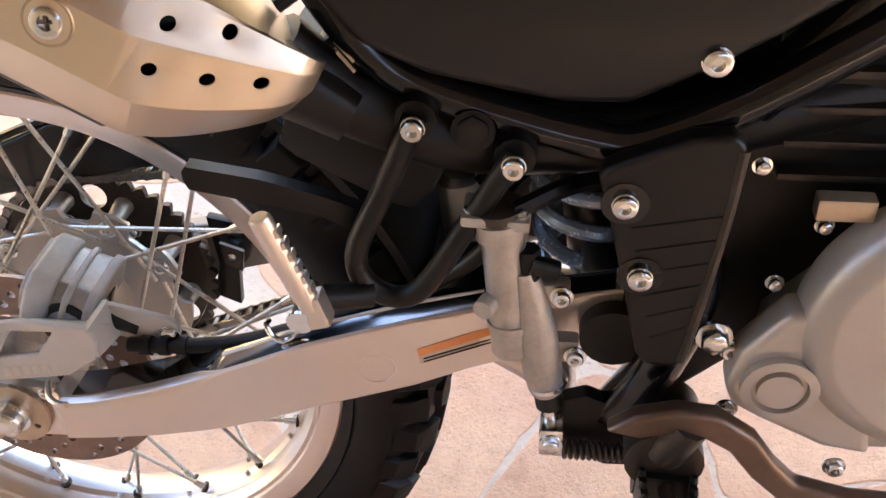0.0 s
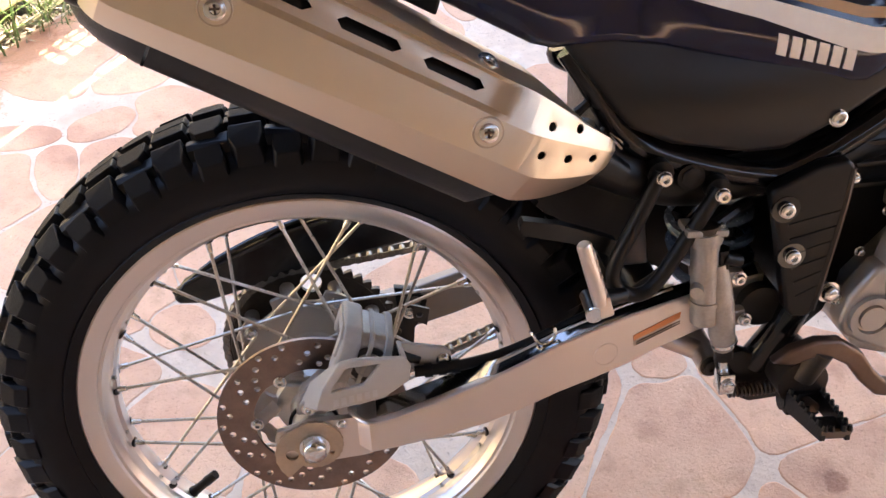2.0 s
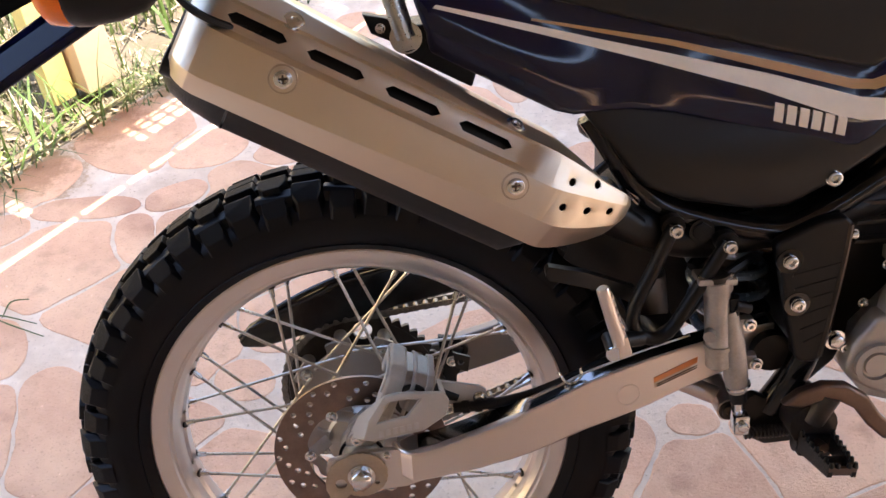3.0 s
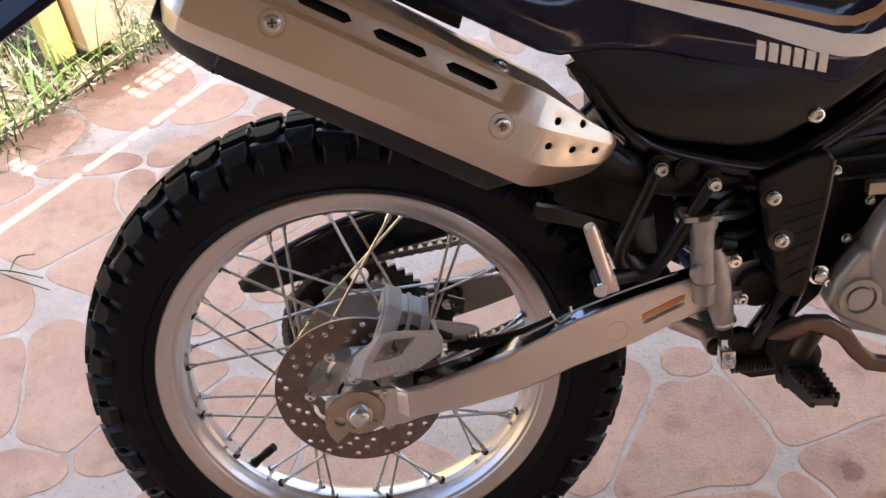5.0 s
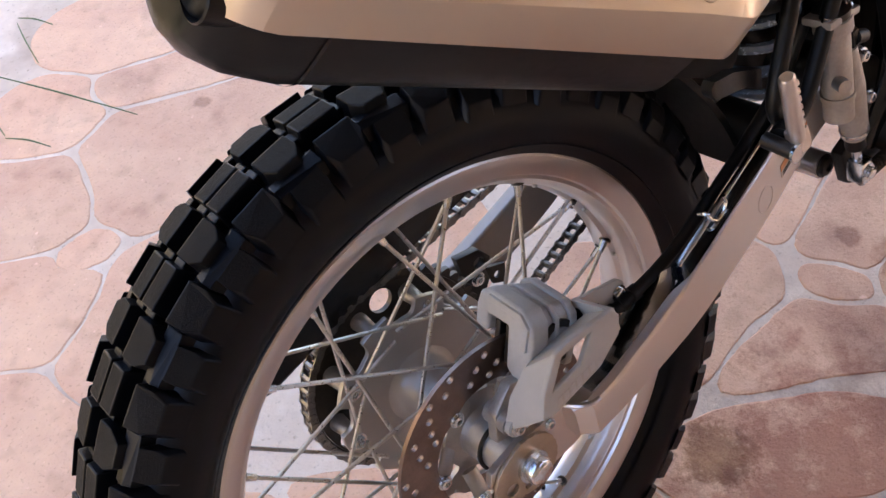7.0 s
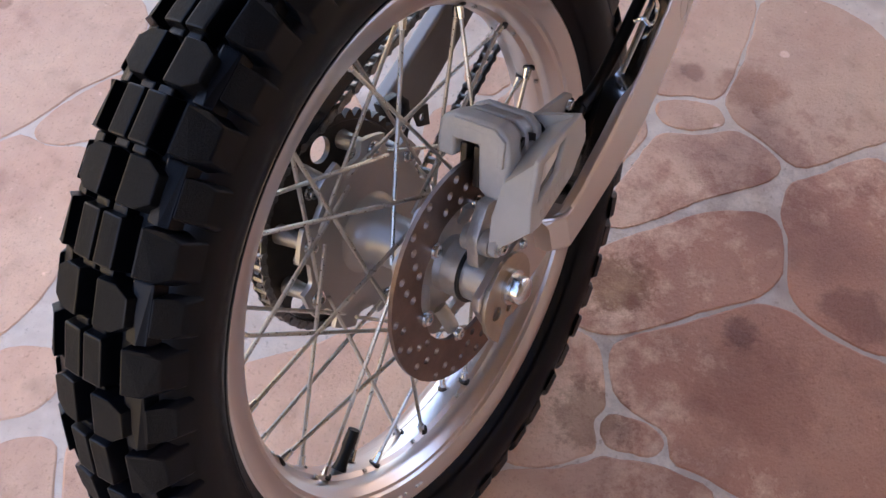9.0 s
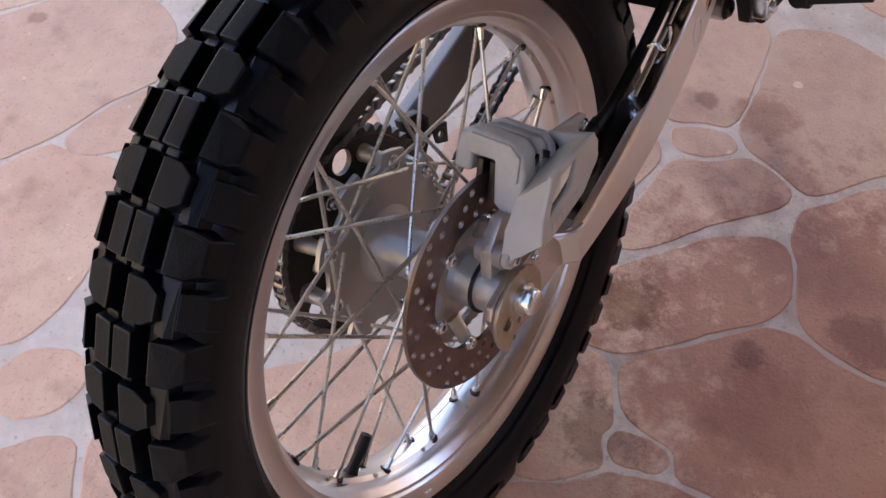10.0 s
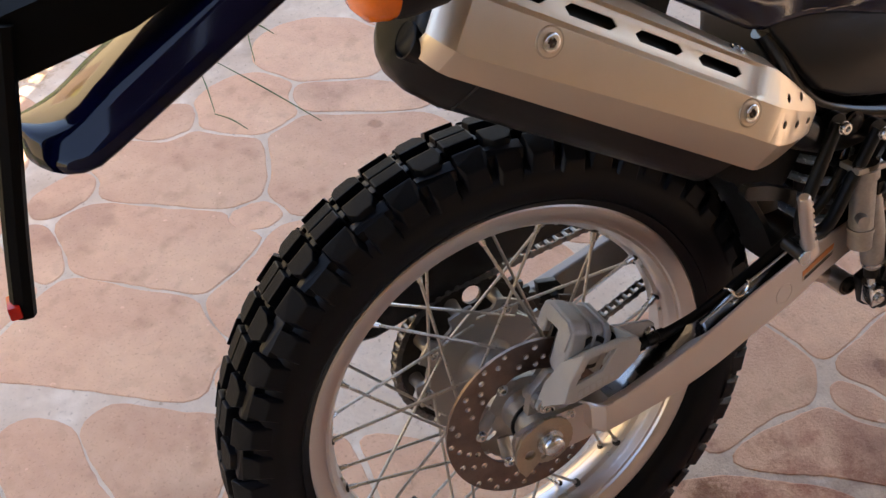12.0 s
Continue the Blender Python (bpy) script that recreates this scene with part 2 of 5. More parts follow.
def prism(outline, y0, y1, holes=(), bevel=0.0015, segments=2):
    """A plate: an outline in x and z, with holes, between two depths y."""
    bm = bmesh.new()
    edges = []
    for loop in (outline, *holes):
        vs = [bm.verts.new((x, y0, z)) for x, z in loop]
        edges += [bm.edges.new((a, b)) for a, b in zip(vs, vs[1:] + vs[:1])]
    if holes:
        bmesh.ops.triangle_fill(bm, edges=edges, use_beauty=True)
    else:
        bm.faces.new(list(bm.verts))
    ext = bmesh.ops.extrude_face_region(bm, geom=bm.faces[:])
    for v in (g for g in ext["geom"] if isinstance(g, bmesh.types.BMVert)):
        v.co.y = y1
    bmesh.ops.recalc_face_normals(bm, faces=bm.faces)
    return bevelled(bm, bevel, segments, 30)


def circle(cx, cz, r, n=16, a0=0.0):
    return [(cx + r * math.cos(a0 + 2 * math.pi * i / n), cz + r * math.sin(a0 + 2 * math.pi * i / n)) for i in range(n)]


def smooth_line(pts, n=6):
    """Catmull-Rom through the points."""
    p = [Vector(q) for q in pts]
    p = [2 * p[0] - p[1]] + p + [2 * p[-1] - p[-2]]
    out = []
    for a, b, c, d in zip(p, p[1:], p[2:], p[3:]):
        for i in range(n):
            t = i / n
            out.append(0.5 * ((2 * b) + (c - a) * t + (2 * a - 5 * b + 4 * c - d) * t * t + (3 * b - a - 3 * c + d) * t ** 3))
    return out + [p[-2]]


def tube(pts, r, n=10, sub=6, flat=1.0, radii=None):
    """A rod bent along points; radii, if given, at its points."""
    line = smooth_line(pts, sub) if sub > 1 and len(pts) > 2 else [Vector(q) for q in pts]
    bm = bmesh.new()
    rings, side = [], None
    for i, p in enumerate(line):
        d = (line[min(i + 1, len(line) - 1)] - line[max(i - 1, 0)]).normalized()
        if side is None:
            side = d.cross(Vector((0, 1, 0)) if abs(d.y) < 0.9 else Vector((1, 0, 0))).normalized()
        side = (side - d * side.dot(d)).normalized()
        up = d.cross(side)
        rad = r if radii is None else float(np.interp(i / (len(line) - 1), np.linspace(0, 1, len(radii)), radii))
        rings.append([bm.verts.new(p + rad * (side * math.cos(a) + up * flat * math.sin(a))) for a in (2 * math.pi * k / n for k in range(n))])
    for a, b in zip(rings, rings[1:]):
        for k in range(n):
            bm.faces.new((a[k], a[(k + 1) % n], b[(k + 1) % n], b[k]))
    bm.faces.new(rings[0][::-1])
    bm.faces.new(rings[-1])
    return bm


def lathe(profile, n=48, center=AXLE, closed=True):
    """A ring about the wheel's axis from pairs of radius and y."""
    bm = bmesh.new()
    rings = []
    for i in range(n):
        a = 2 * math.pi * i / n
        rings.append([bm.verts.new((center.x + r * math.cos(a), center.y + y, center.z + r * math.sin(a))) for r, y in profile])
    m = len(profile)
    for i in range(n):
        a, b = rings[i], rings[(i + 1) % n]
        for k in range(m if closed else m - 1):
            bm.faces.new((a[k], a[(k + 1) % m], b[(k + 1) % m], b[k]))
    bmesh.ops.remove_doubles(bm, verts=bm.verts, dist=1e-6)
    return bm


def stud(center, r, h, way=(0, -1, 0), n=6, socket=True, washer=1.35):
    """A bolt head with a washer and a socket, its face along way."""
    bm = bmesh.new()
    prof = [(0, 0), (r * washer, 0), (r * washer, h * 0.25), (r, h * 0.25), (r, h * 0.85), (r * 0.85, h)]
    prof += [(r * 0.5, h), (r * 0.45, h * 0.5), (0, h * 0.5)] if socket else [(r * 0.4, h * 1.08), (0, h * 1.1)]
    k = 16
    rings = []
    for j, (rad, z) in enumerate(prof):
        hexed = 1.0
        ring = []
        for i in range(k):
            a = 2 * math.pi * i / k
            if n == 6 and 3 <= j <= 4:
                hexed = 1 / math.cos((a + math.pi / 6) % (math.pi / 3) - math.pi / 6) * 0.93
            ring.append(bm.verts.new((rad * hexed * math.cos(a), rad * hexed * math.sin(a), z)))
        rings.append(ring)
    for a, b in zip(rings, rings[1:]):
        for i in range(k):
            bm.faces.new((a[i], a[(i + 1) % k], b[(i + 1) % k], b[i]))
    bmesh.ops.remove_doubles(bm, verts=bm.verts, dist=1e-6)
    bm.transform(Matrix.Translation(center) @ Vector(way).to_track_quat("Z", "Y").to_matrix().to_4x4())
    return bm


def polar(r, deg, y=0.0):
    a = radians(deg)
    return Vector((AXLE.x + r * math.cos(a), y, AXLE.z + r * math.sin(a)))


def loft(rows, closed=True, caps=True):
    bm = bmesh.new()
    rings = [[bm.verts.new(p) for p in row] for row in rows]
    n = len(rings[0])
    for a, b in zip(rings, rings[1:]):
        for k in range(n if closed else n - 1):
            bm.faces.new((a[k], a[(k + 1) % n], b[(k + 1) % n], b[k]))
    if caps and closed:
        bm.faces.new(rings[0])
        bm.faces.new(rings[-1])
    return bm


# ---- the setting ----
ALONG, OUT = Vector((0.653, 0.757, 0)).normalized(), Vector((-0.757, 0.653, 0)).normalized()   # along the garden's edge, and out to it


def setting(u, w, z=0.0):
    return ALONG * u + OUT * w + Vector((0, 0, z))


def slab(name, u0, u1, w0, w1, z0, z1, material, label):
    bm = bmesh.new()
    bmesh.ops.create_cube(bm, size=1, matrix=Matrix.Translation(((u0 + u1) / 2, (w0 + w1) / 2, (z0 + z1) / 2)) @ Matrix.Diagonal((u1 - u0, w1 - w0, z1 - z0, 1)))
    bm.transform(Matrix((ALONG, OUT, (0, 0, 1))).transposed().to_4x4())
    return tagged(part(name, bm, material, smooth=0), label, name.split("_")[0], kind="structure")


EDGE = 1.35      # the paving ends here, and the planting bed begins
ground_bm = bmesh.new()
bmesh.ops.create_grid(ground_bm, x_segments=60, y_segments=60, size=30)
for v in ground_bm.verts:
    v.co.z = -0.012 + 0.004 * noise.noise(v.co * 0.7)
ground = tagged(part("ground", ground_bm, SOIL), "dry garden soil under the planting", "ground", kind="structure")
floor = slab("floor", -4.0, 3.2, -3.0, EDGE, -0.03, -0.0012, GROUT, "patio floor of terracotta crazy paving in pale grout")
ROOF_Z = 1.95
SHIFT = -ROOF_Z / math.tan(SUN_EL)
roof = slab("ceiling", -4.2, 3.4, -2.8, 1.091 + SHIFT, ROOF_Z, ROOF_Z + 0.02, CEIL, "brown boarded carport ceiling over the patio")
# Unseen boards, set so the gaps between them draw the sun line.
eaves = slab("eaves_board", -4.2, 3.4, 1.1105 + SHIFT, 1.196 + SHIFT, ROOF_Z, ROOF_Z + 0.02, CEIL, "unseen brown boards whose gaps shape the sun line on the patio")
eaves_out = slab("eaves_board", -4.2, 3.4, 1.272 + SHIFT, 1.345 + SHIFT, ROOF_Z, ROOF_Z + 0.02, CEIL, "unseen brown boards whose gaps shape the sun line on the patio")
# Unseen battens, added to break the sun into dapples.
gaps = random.Random(5)
u = -4.2
while u < 3.4:      # battens that close most of the outer gap
    u1 = u + gaps.uniform(0.008, 0.020)
    if not 0.42 < u < 1.0:
        u1 = u + 0.3
    slab("eaves_batten", u, u1, 1.19 + SHIFT, 1.28 + SHIFT, ROOF_Z + 0.021, ROOF_Z + 0.03, CEIL, "unseen batten added to break up the sunlight on the paving")
    u = u1 + gaps.uniform(0.014, 0.028)
for w in (1.2150, 1.2420):
    slab("eaves_batten", -4.2, 3.4, w + SHIFT, w + 0.0110 + SHIFT, ROOF_Z + 0.031, ROOF_Z + 0.036, CEIL, "unseen batten added to break up the sunlight on the paving")
# More added battens, which interrupt the sun line.
for u in (0.33, 0.455, 0.52, 0.60, 0.86):
    slab("eaves_batten", u, u + 0.018, 1.07 + SHIFT, 1.13 + SHIFT, ROOF_Z + 0.021, ROOF_Z + 0.03, CEIL, "unseen batten added to break up the sunlight on the paving")
# Unseen wall, added to hold back light on the house side.
slab("wall_house", -4.2, 0.7, -3.2, -3.0, -0.03, ROOF_Z - 0.1, UNSEEN_PLASTER, "unseen plaster wall added to dim the light on the house side")
# Unseen yard and wall, added to throw warm light at the motorcycle's right side.
slab("yard", -6.0, 8.0, -9.0, -3.2, -0.028, -0.012, SAND, "unseen sandy yard added to bounce warm light onto the motorcycle")
slab("wall_yard", -6.0, 8.0, -7.2, -7.0, -0.03, 2.4, YARD_BOUNCE, "unseen ochre wall added to bounce warm light across the yard")
# Unseen wall, added to throw warm light on the garden-side floor.
slab("wall_garden", -6.0, 8.0, 3.6, 3.8, -0.03, 1.6, GARDEN_BOUNCE, "unseen yellow wall added to warm the light on the garden side")
# Unseen wall, added to darken this end of the patio.
slab("wall_back", -2.3, -2.1, -3.0, EDGE, -0.03, ROOF_Z, UNSEEN_PLASTER, "unseen plaster wall added to darken the patio's far end")

# ---- the motorcycle, in its own upright frame: x ahead, y to its left, z up from the rear contact ----
moto = empty("motorcycle")
moto.matrix_world = pose(0, 0, 0, -math.degrees(LEAN), 0, 0) @ pose(0, 0, 0.3337, 0, 1.2, 0) @ pose(0, 0, -0.316)
tagged(moto, "dark blue and black trail motorcycle leaning on its stand", "motorcycle")


def bolt(center, r=0.0065, h=0.006, way=(0, -1, 0), material=None, parent=None, name="bolt", **k):
    k.setdefault("n", 6 if not k.get("socket", True) else 0)
    return part(name, stud(center, r, h, way, **k), material or CHROME, parent or moto)


# rear tyre
tyre = part("rear_tyre", lathe([
    (0.236, -0.030), (0.2485, -0.0385), (0.260, -0.0480), (0.275, -0.054), (0.290, -0.055), (0.301, -0.051), (0.309, -0.041),
    (0.315, -0.027), (0.318, -0.012), (0.318, 0.012), (0.315, 0.027), (0.309, 0.041), (0.301, 0.051), (0.290, 0.055),
    (0.275, 0.054), (0.260, 0.0480), (0.2485, 0.0385), (0.236, 0.030)], 120), RUBBER, moto, "black knobbly rear tyre")
bead = part("bead_line", lathe([(0.2545, -0.0470), (0.2575, -0.0490), (0.2585, -0.0480)], 96), RUBBER, tyre)


def knob_mesh(name, y0, y1, length, top, low, out=0.0, slope=0.80):
    """A tread block between two places across the crown; its outer side may taper in the tread's direction."""
    bm = bmesh.new()
    foot, head = [], []
    inner, outer = (y0, y1) if abs(y0) < abs(y1) else (y1, y0)
    ring = [(-0.5, inner), (0.5, inner), (0.5, inner + (outer - inner) * 0.62), (0.5 - out, outer), (-0.5 + out, outer), (-0.5, inner + (outer - inner) * 0.62)]
    mid = (inner + outer) / 2
    for x, y in ring:
        foot.append(bm.verts.new((x * length * 1.10, mid + (y - mid) * 1.12, low - 0.45 * abs(y))))
        yt = mid + (y - mid) * (0.94 if abs(y0) < 0.003 else slope + 0.10)
        head.append(bm.verts.new((x * length * 0.95, yt, top - 3.4 * yt * yt - (40.0 * max(0.0, abs(yt) - 0.036) ** 2))))
    n = len(ring)
    for k in range(n):
        bm.faces.new((foot[k], foot[(k + 1) % n], head[(k + 1) % n], head[k]))
    bm.faces.new(head)
    bmesh.ops.recalc_face_normals(bm, faces=bm.faces)
    top_way = bm.faces[:][-1].normal.copy()
    bevelled(bm, 0.0013, 2, 25)
    bm.normal_update()
    for f in bm.faces:
        f.material_index = 1 if f.normal.dot(top_way) > 0.97 and "tie" not in name else 0
    me = bpy.data.meshes.new(name)
    bm.to_mesh(me)
    bm.free()
    me.materials.append(RUBBER)
    me.materials.append(WORN)
    return me


def both_sides(name, y0, y1, *more):
    return [knob_mesh(name, -y1, -y0, *more), knob_mesh(name, y0, y1, *more)]


KNOBS = {
    "a": both_sides("knob_centre", 0.0009, 0.0185, 0.0345, 0.3325, 0.314) + both_sides("knob_shoulder", 0.0315, 0.0530, 0.0330, 0.3325, 0.318, 0.16)
    + both_sides("knob_tie", 0.0015, 0.0150, 0.0460, 0.3262, 0.314),
    "b": both_sides("knob_middle", 0.0070, 0.0345, 0.0320, 0.3325, 0.314, 0.20) + both_sides("knob_side", 0.0440, 0.0565, 0.0270, 0.3300, 0.316, 0.10)
    + both_sides("knob_tie", 0.0280, 0.0430, 0.0420, 0.3255, 0.314)}
for i in range(54):
    for me in KNOBS["ab"[i % 2]]:
        k = new("knob", me)
        k.parent = tyre
        k.matrix_local = Matrix.Translation(AXLE) @ Matrix.Rotation(radians(i * 360 / 54 + 8.2), 4, "Y")

# rim, nipples, spokes, valve
half = [(0.2472, -0.0375), (0.2452, -0.0385), (0.2370, -0.0374), (0.2282, -0.0335), (0.2266, -0.0305), (0.2232, -0.0298), (0.2208, -0.0262),
        (0.2185, -0.0235), (0.2165, -0.0200), (0.2150, -0.0125), (0.2115, -0.0085), (0.2105, 0.0)]
rim = part("rim", lathe(half + [(r, -y) for r, y in half[-2::-1]] + [(0.2490, 0.0350), (0.242, 0.031), (0.222, 0.014), (0.222, -0.014), (0.242, -0.031), (0.2490, -0.0350)], 144),
           RIM, moto, "satin anodised aluminium wheel rim", smooth=20)
for i in range(36):
    right = i % 2 == 0
    deg = (14 if right else 9) + 20 * (i // 2)
    lead = 1 if (i // 2) % 2 else -1
    y_rim, y_hub, r_hub = (-0.007, -0.036, 0.0655) if right else (0.007, 0.034, 0.0765)
    a = polar(0.2135, deg, y_rim)
    b = polar(r_hub, deg + lead * 67, y_hub + (0.004 if lead > 0 else -0.004))
    d = (b - a).normalized()
    sp = part("spoke", tube([a, b], 0.0019, 8, 1), SPOKE, moto)
    part("nipple", tube([a - d * 0.003, a + d * 0.004, a + d * 0.013], 0.0034, 8, 1, radii=[0.0040, 0.0036, 0.0029]), CHROME, sp)
    part("nipple_seat", tube([a - d * 0.004, a + d * 0.0022], 0.0058, 12, 1), DARK, sp)
for deg in range(9, 369, 20):
    bolt(polar(0.2128, deg, -0.0105), 0.0022, 0.0015, (polar(0, 0) - polar(1, deg)).normalized() + Vector((0, -0.5, 0)), SPOKE, rim, "rim_stud", n=0, washer=1.3)
for k in range(9):
    deg = 222 + 2.6 * k + (1.5 if k in (3, 4, 7) else 0)
    w = 0.6 + 0.3 * (k % 3)
    stamp = [(polar(0.2355, deg).x, polar(0.2355, deg).z), (polar(0.2355, deg + w).x, polar(0.2355, deg + w).z), (polar(0.2375, deg + w).x, polar(0.2375, deg + w).z), (polar(0.2375, deg).x, polar(0.2375, deg).z)]
    part("stamp_bar", prism(stamp, -0.0365, -0.0390, (), 0.0), CREAM, rim)
vb = polar(0.212, 222, 0.0)
vt = polar(0.172, 222.5, -0.002)
valve = part("valve", tube([vb, vb.lerp(vt, 0.15), vb.lerp(vt, 0.3), vb.lerp(vt, 0.55), vb.lerp(vt, 0.6), vt], 0.006, 10, 1, radii=[0.0075, 0.006, 0.0055, 0.0055, 0.0062, 0.0056]), BLACK, moto, "black rubber tyre valve with a cap")

# hub, disc, sprocket
hub = part("hub", lathe([(0.0, -0.052), (0.024, -0.052), (0.026, -0.046), (0.040, -0.043), (0.042, -0.034), (0.030, -0.030), (0.024, -0.018),
                         (0.022, 0.010), (0.022, 0.058), (0.0, 0.058)], 40), ALLOY, moto, "cast aluminium wheel hub")
lobes = [(AXLE.x + (0.068 + 0.002 * math.cos(18 * a)) * math.cos(a), AXLE.z + (0.068 + 0.002 * math.cos(18 * a)) * math.sin(a)) for a in np.linspace(0, 2 * math.pi, 108, endpoint=False)]
gaps_in = []
for g in range(6):
    c = radians(g * 60 + 20)
    gaps_in.append([(AXLE.x + r * math.cos(c + d), AXLE.z + r * math.sin(c + d)) for r, d in ((0.036, -0.28), (0.045, -0.36), (0.055, -0.30), (0.057, 0.0), (0.055, 0.30), (0.045, 0.36), (0.036, 0.28))])
part("spoke_flange", prism(lobes, -0.0355, -0.0405, gaps_in, 0.0), ALLOY, hub)
drum = []
for i in range(360):
    a = 2 * math.pi * i / 360
    off_a = ((a - radians(86) + radians(20)) % radians(40)) - radians(20)
    near, off = 0.0930 * math.cos(off_a), 0.0930 * math.sin(off_a)
    r = 0.0920
    if abs(off) < 0.0155:
        r = min(r, near - 0.0145 * (1 - (abs(off) / 0.0155) ** 4) ** 0.5)
    drum.append((AXLE.x + r * math.cos(a), AXLE.z + r * math.sin(a)))
part("drum_flange", prism(drum, 0.0425, 0.0480, (), 0.0012), FLANGE, hub, "satin scalloped sprocket flange of the hub")
part("drum_barrel", lathe([(0.0, -0.012), (0.0245, -0.012), (0.0240, 0.020), (0.0275, 0.034), (0.0340, 0.0415), (0.0400, 0.0428), (0.0, 0.0428)], 40), FLANGE, hub, "smooth flared hub barrel")
for g in range(9):
    lug = part("sprocket_boss", tube([polar(0.0790, g * 40 + 66, 0.0475), polar(0.0790, g * 40 + 66, 0.0530), polar(0.0800, g * 40 + 66, 0.0785)], 0.012, 16, 1, radii=[0.0070, 0.0066, 0.0090]), BODY, hub)
    if g % 3 != 1:
        bolt_at = polar(0.0800, g * 40 + 66, 0.0425)
        part("boss_bolt", stud(bolt_at, 0.0062, 0.005, (0, -1, 0), n=0, washer=1.3), CHROME, lug)
spacer = part("axle_spacer", join(lathe([(0.0, -0.053), (0.0255, -0.053), (0.0255, -0.070), (0.0, -0.070)], 32), lathe([(0.0, -0.0725), (0.0235, -0.0725), (0.0235, -0.100), (0.0, -0.100)], 32)), ALLOY, moto)
part("axle_seal", lathe([(0.0, -0.070), (0.0270, -0.070), (0.0270, -0.0725), (0.0, -0.0725)], 32), BLACK, moto)
holes = []
for g in range(6):
    for k, (r, da) in enumerate(((0.0965, 0), (0.0880, 7), (0.0795, 14), (0.0710, 20), (0.0930, 22), (0.0840, 29), (0.0745, 36), (0.0965, 44), (0.0885, 51))):
        p = polar(r, g * 60 + da)
        holes.append(circle(p.x, p.z, 0.0036, 10))
inner = []
for i in range(72):
    a = 2 * math.pi * i / 72
    r = 0.0640 - 0.0035 * max(0.0, math.cos(6 * a)) ** 2
    inner.append((AXLE.x + r * math.cos(a), AXLE.z + r * math.sin(a)))
disc = part("brake_disc", prism(circle(AXLE.x, AXLE.z, 0.1015, 96), -0.0600, -0.0640, [inner] + holes, 0.0), DISC, moto, "drilled steel rear brake disc", smooth=30)
for g in range(6):
    p, q = polar(0.058, g * 60), polar(0.040, g * 60 - 14)
    arm = part("disc_arm", tube([q + Vector((0, -0.048, 0)), p.lerp(q, 0.4) + Vector((0, -0.055, 0)), p + Vector((0, -0.058, 0))], 0.008, 8, 4, flat=0.6), ALLOY, disc)
    bolt(polar(0.0600, g * 60, -0.0640), 0.0052, 0.0045, parent=disc)
web_holes = [circle(polar(0.0815, g * 40 + 86).x, polar(0.0815, g * 40 + 86).z, 0.0125, 18) for g in range(0, 9, 3)]
carrier = part("sprocket_web", prism(circle(AXLE.x, AXLE.z, 0.0955, 72), 0.0785, 0.0840, [circle(AXLE.x, AXLE.z, 0.040, 24)] + web_holes, 0.0), DARK, moto, "dark steel sprocket web with round holes")
teeth = []
for i in range(48 * 4):
    a = 2 * math.pi * i / (48 * 4)
    r = 0.1015 + (0.0040, 0.0012, -0.0035, 0.0012)[i % 4]
    teeth.append((AXLE.x + r * math.cos(a), AXLE.z + r * math.sin(a)))
sprocket = part("sprocket", prism(teeth, 0.0785, 0.0845, [circle(AXLE.x, AXLE.z, 0.0960, 60)], 0.0), DARK, moto, "dark steel chain sprocket")
for g in range(6):
    bolt(polar(0.0600, g * 60 + 52, 0.0780), 0.0052, 0.008, parent=carrier)

# chain: one link after another round the sprocket and ahead
def chain_path():
    pts = [polar(0.1015, a, 0.0815) for a in range(268, 82, -4)]
    top0, low0 = polar(0.1015, 84, 0.0815), polar(0.1015, 268, 0.0815)
    n = 32
    ahead = [top0.lerp(Vector((0.46, 0.0815, 0.470)), i / n) for i in range(1, n)]
    back = [low0.lerp(Vector((0.46, 0.0815, 0.405)), i / n) for i in range(n - 1, 0, -1)]
    return back[::1] + pts + ahead


line = chain_path()
length = [0.0]
for a, b in zip(line, line[1:]):
    length.append(length[-1] + (b - a).length)
PITCH = 0.0127
link_mesh = None
chain = empty("drive_chain", moto, "steel drive chain")
chain.location = (0, 0, 0)
for i in range(int(length[-1] / PITCH)):
    s0 = i * PITCH
    p, q = (Vector([float(np.interp(s0 + ds, length, [v[k] for v in line])) for k in range(3)]) for ds in (0, PITCH))
    if link_mesh is None:
        bms = []
        for y in (-0.0065, 0.0065):
            out = [(math.cos(a) * 0.0046 * sg + off, math.sin(a) * 0.0046) for off, sg in ((0.0127, 1),) for a in np.linspace(-1.2, 1.2, 6)]
            out += [(0.00635, 0.0033)] + [(-math.cos(a) * 0.0046, math.sin(a) * 0.0046) for a in np.linspace(1.2, -1.2, 6)] + [(0.00635, -0.0033)]
            bms.append(prism(out, y - 0.0008, y + 0.0008, (), 0.0))
        bms.append(tube([(0, -0.0085, 0), (0, 0.0085, 0)], 0.0038, 8, 1))
        me_ob = part("link", join(*bms), CHAIN, chain)
        link_mesh = me_ob.data
        first = me_ob
    ob = first if i == 0 else new("link", link_mesh)
    ob.parent = chain
    d = (q - p).normalized()
    ob.matrix_local = Matrix.Translation(p) @ Matrix.Rotation(-math.atan2(d.z, d.x), 4, "Y") @ Matrix.Translation((0, 0.0008 * (i % 2), 0))
chain_guard_line = [(-0.150, 0.397), (-0.135, 0.415), (-0.092, 0.437), (-0.016, 0.470), (0.056, 0.486), (0.15, 0.495), (0.26, 0.50), (0.26, 0.455), (0.14, 0.445), (0.060, 0.430), (-0.02, 0.412), (-0.08, 0.396), (-0.120, 0.386), (-0.145, 0.388)]
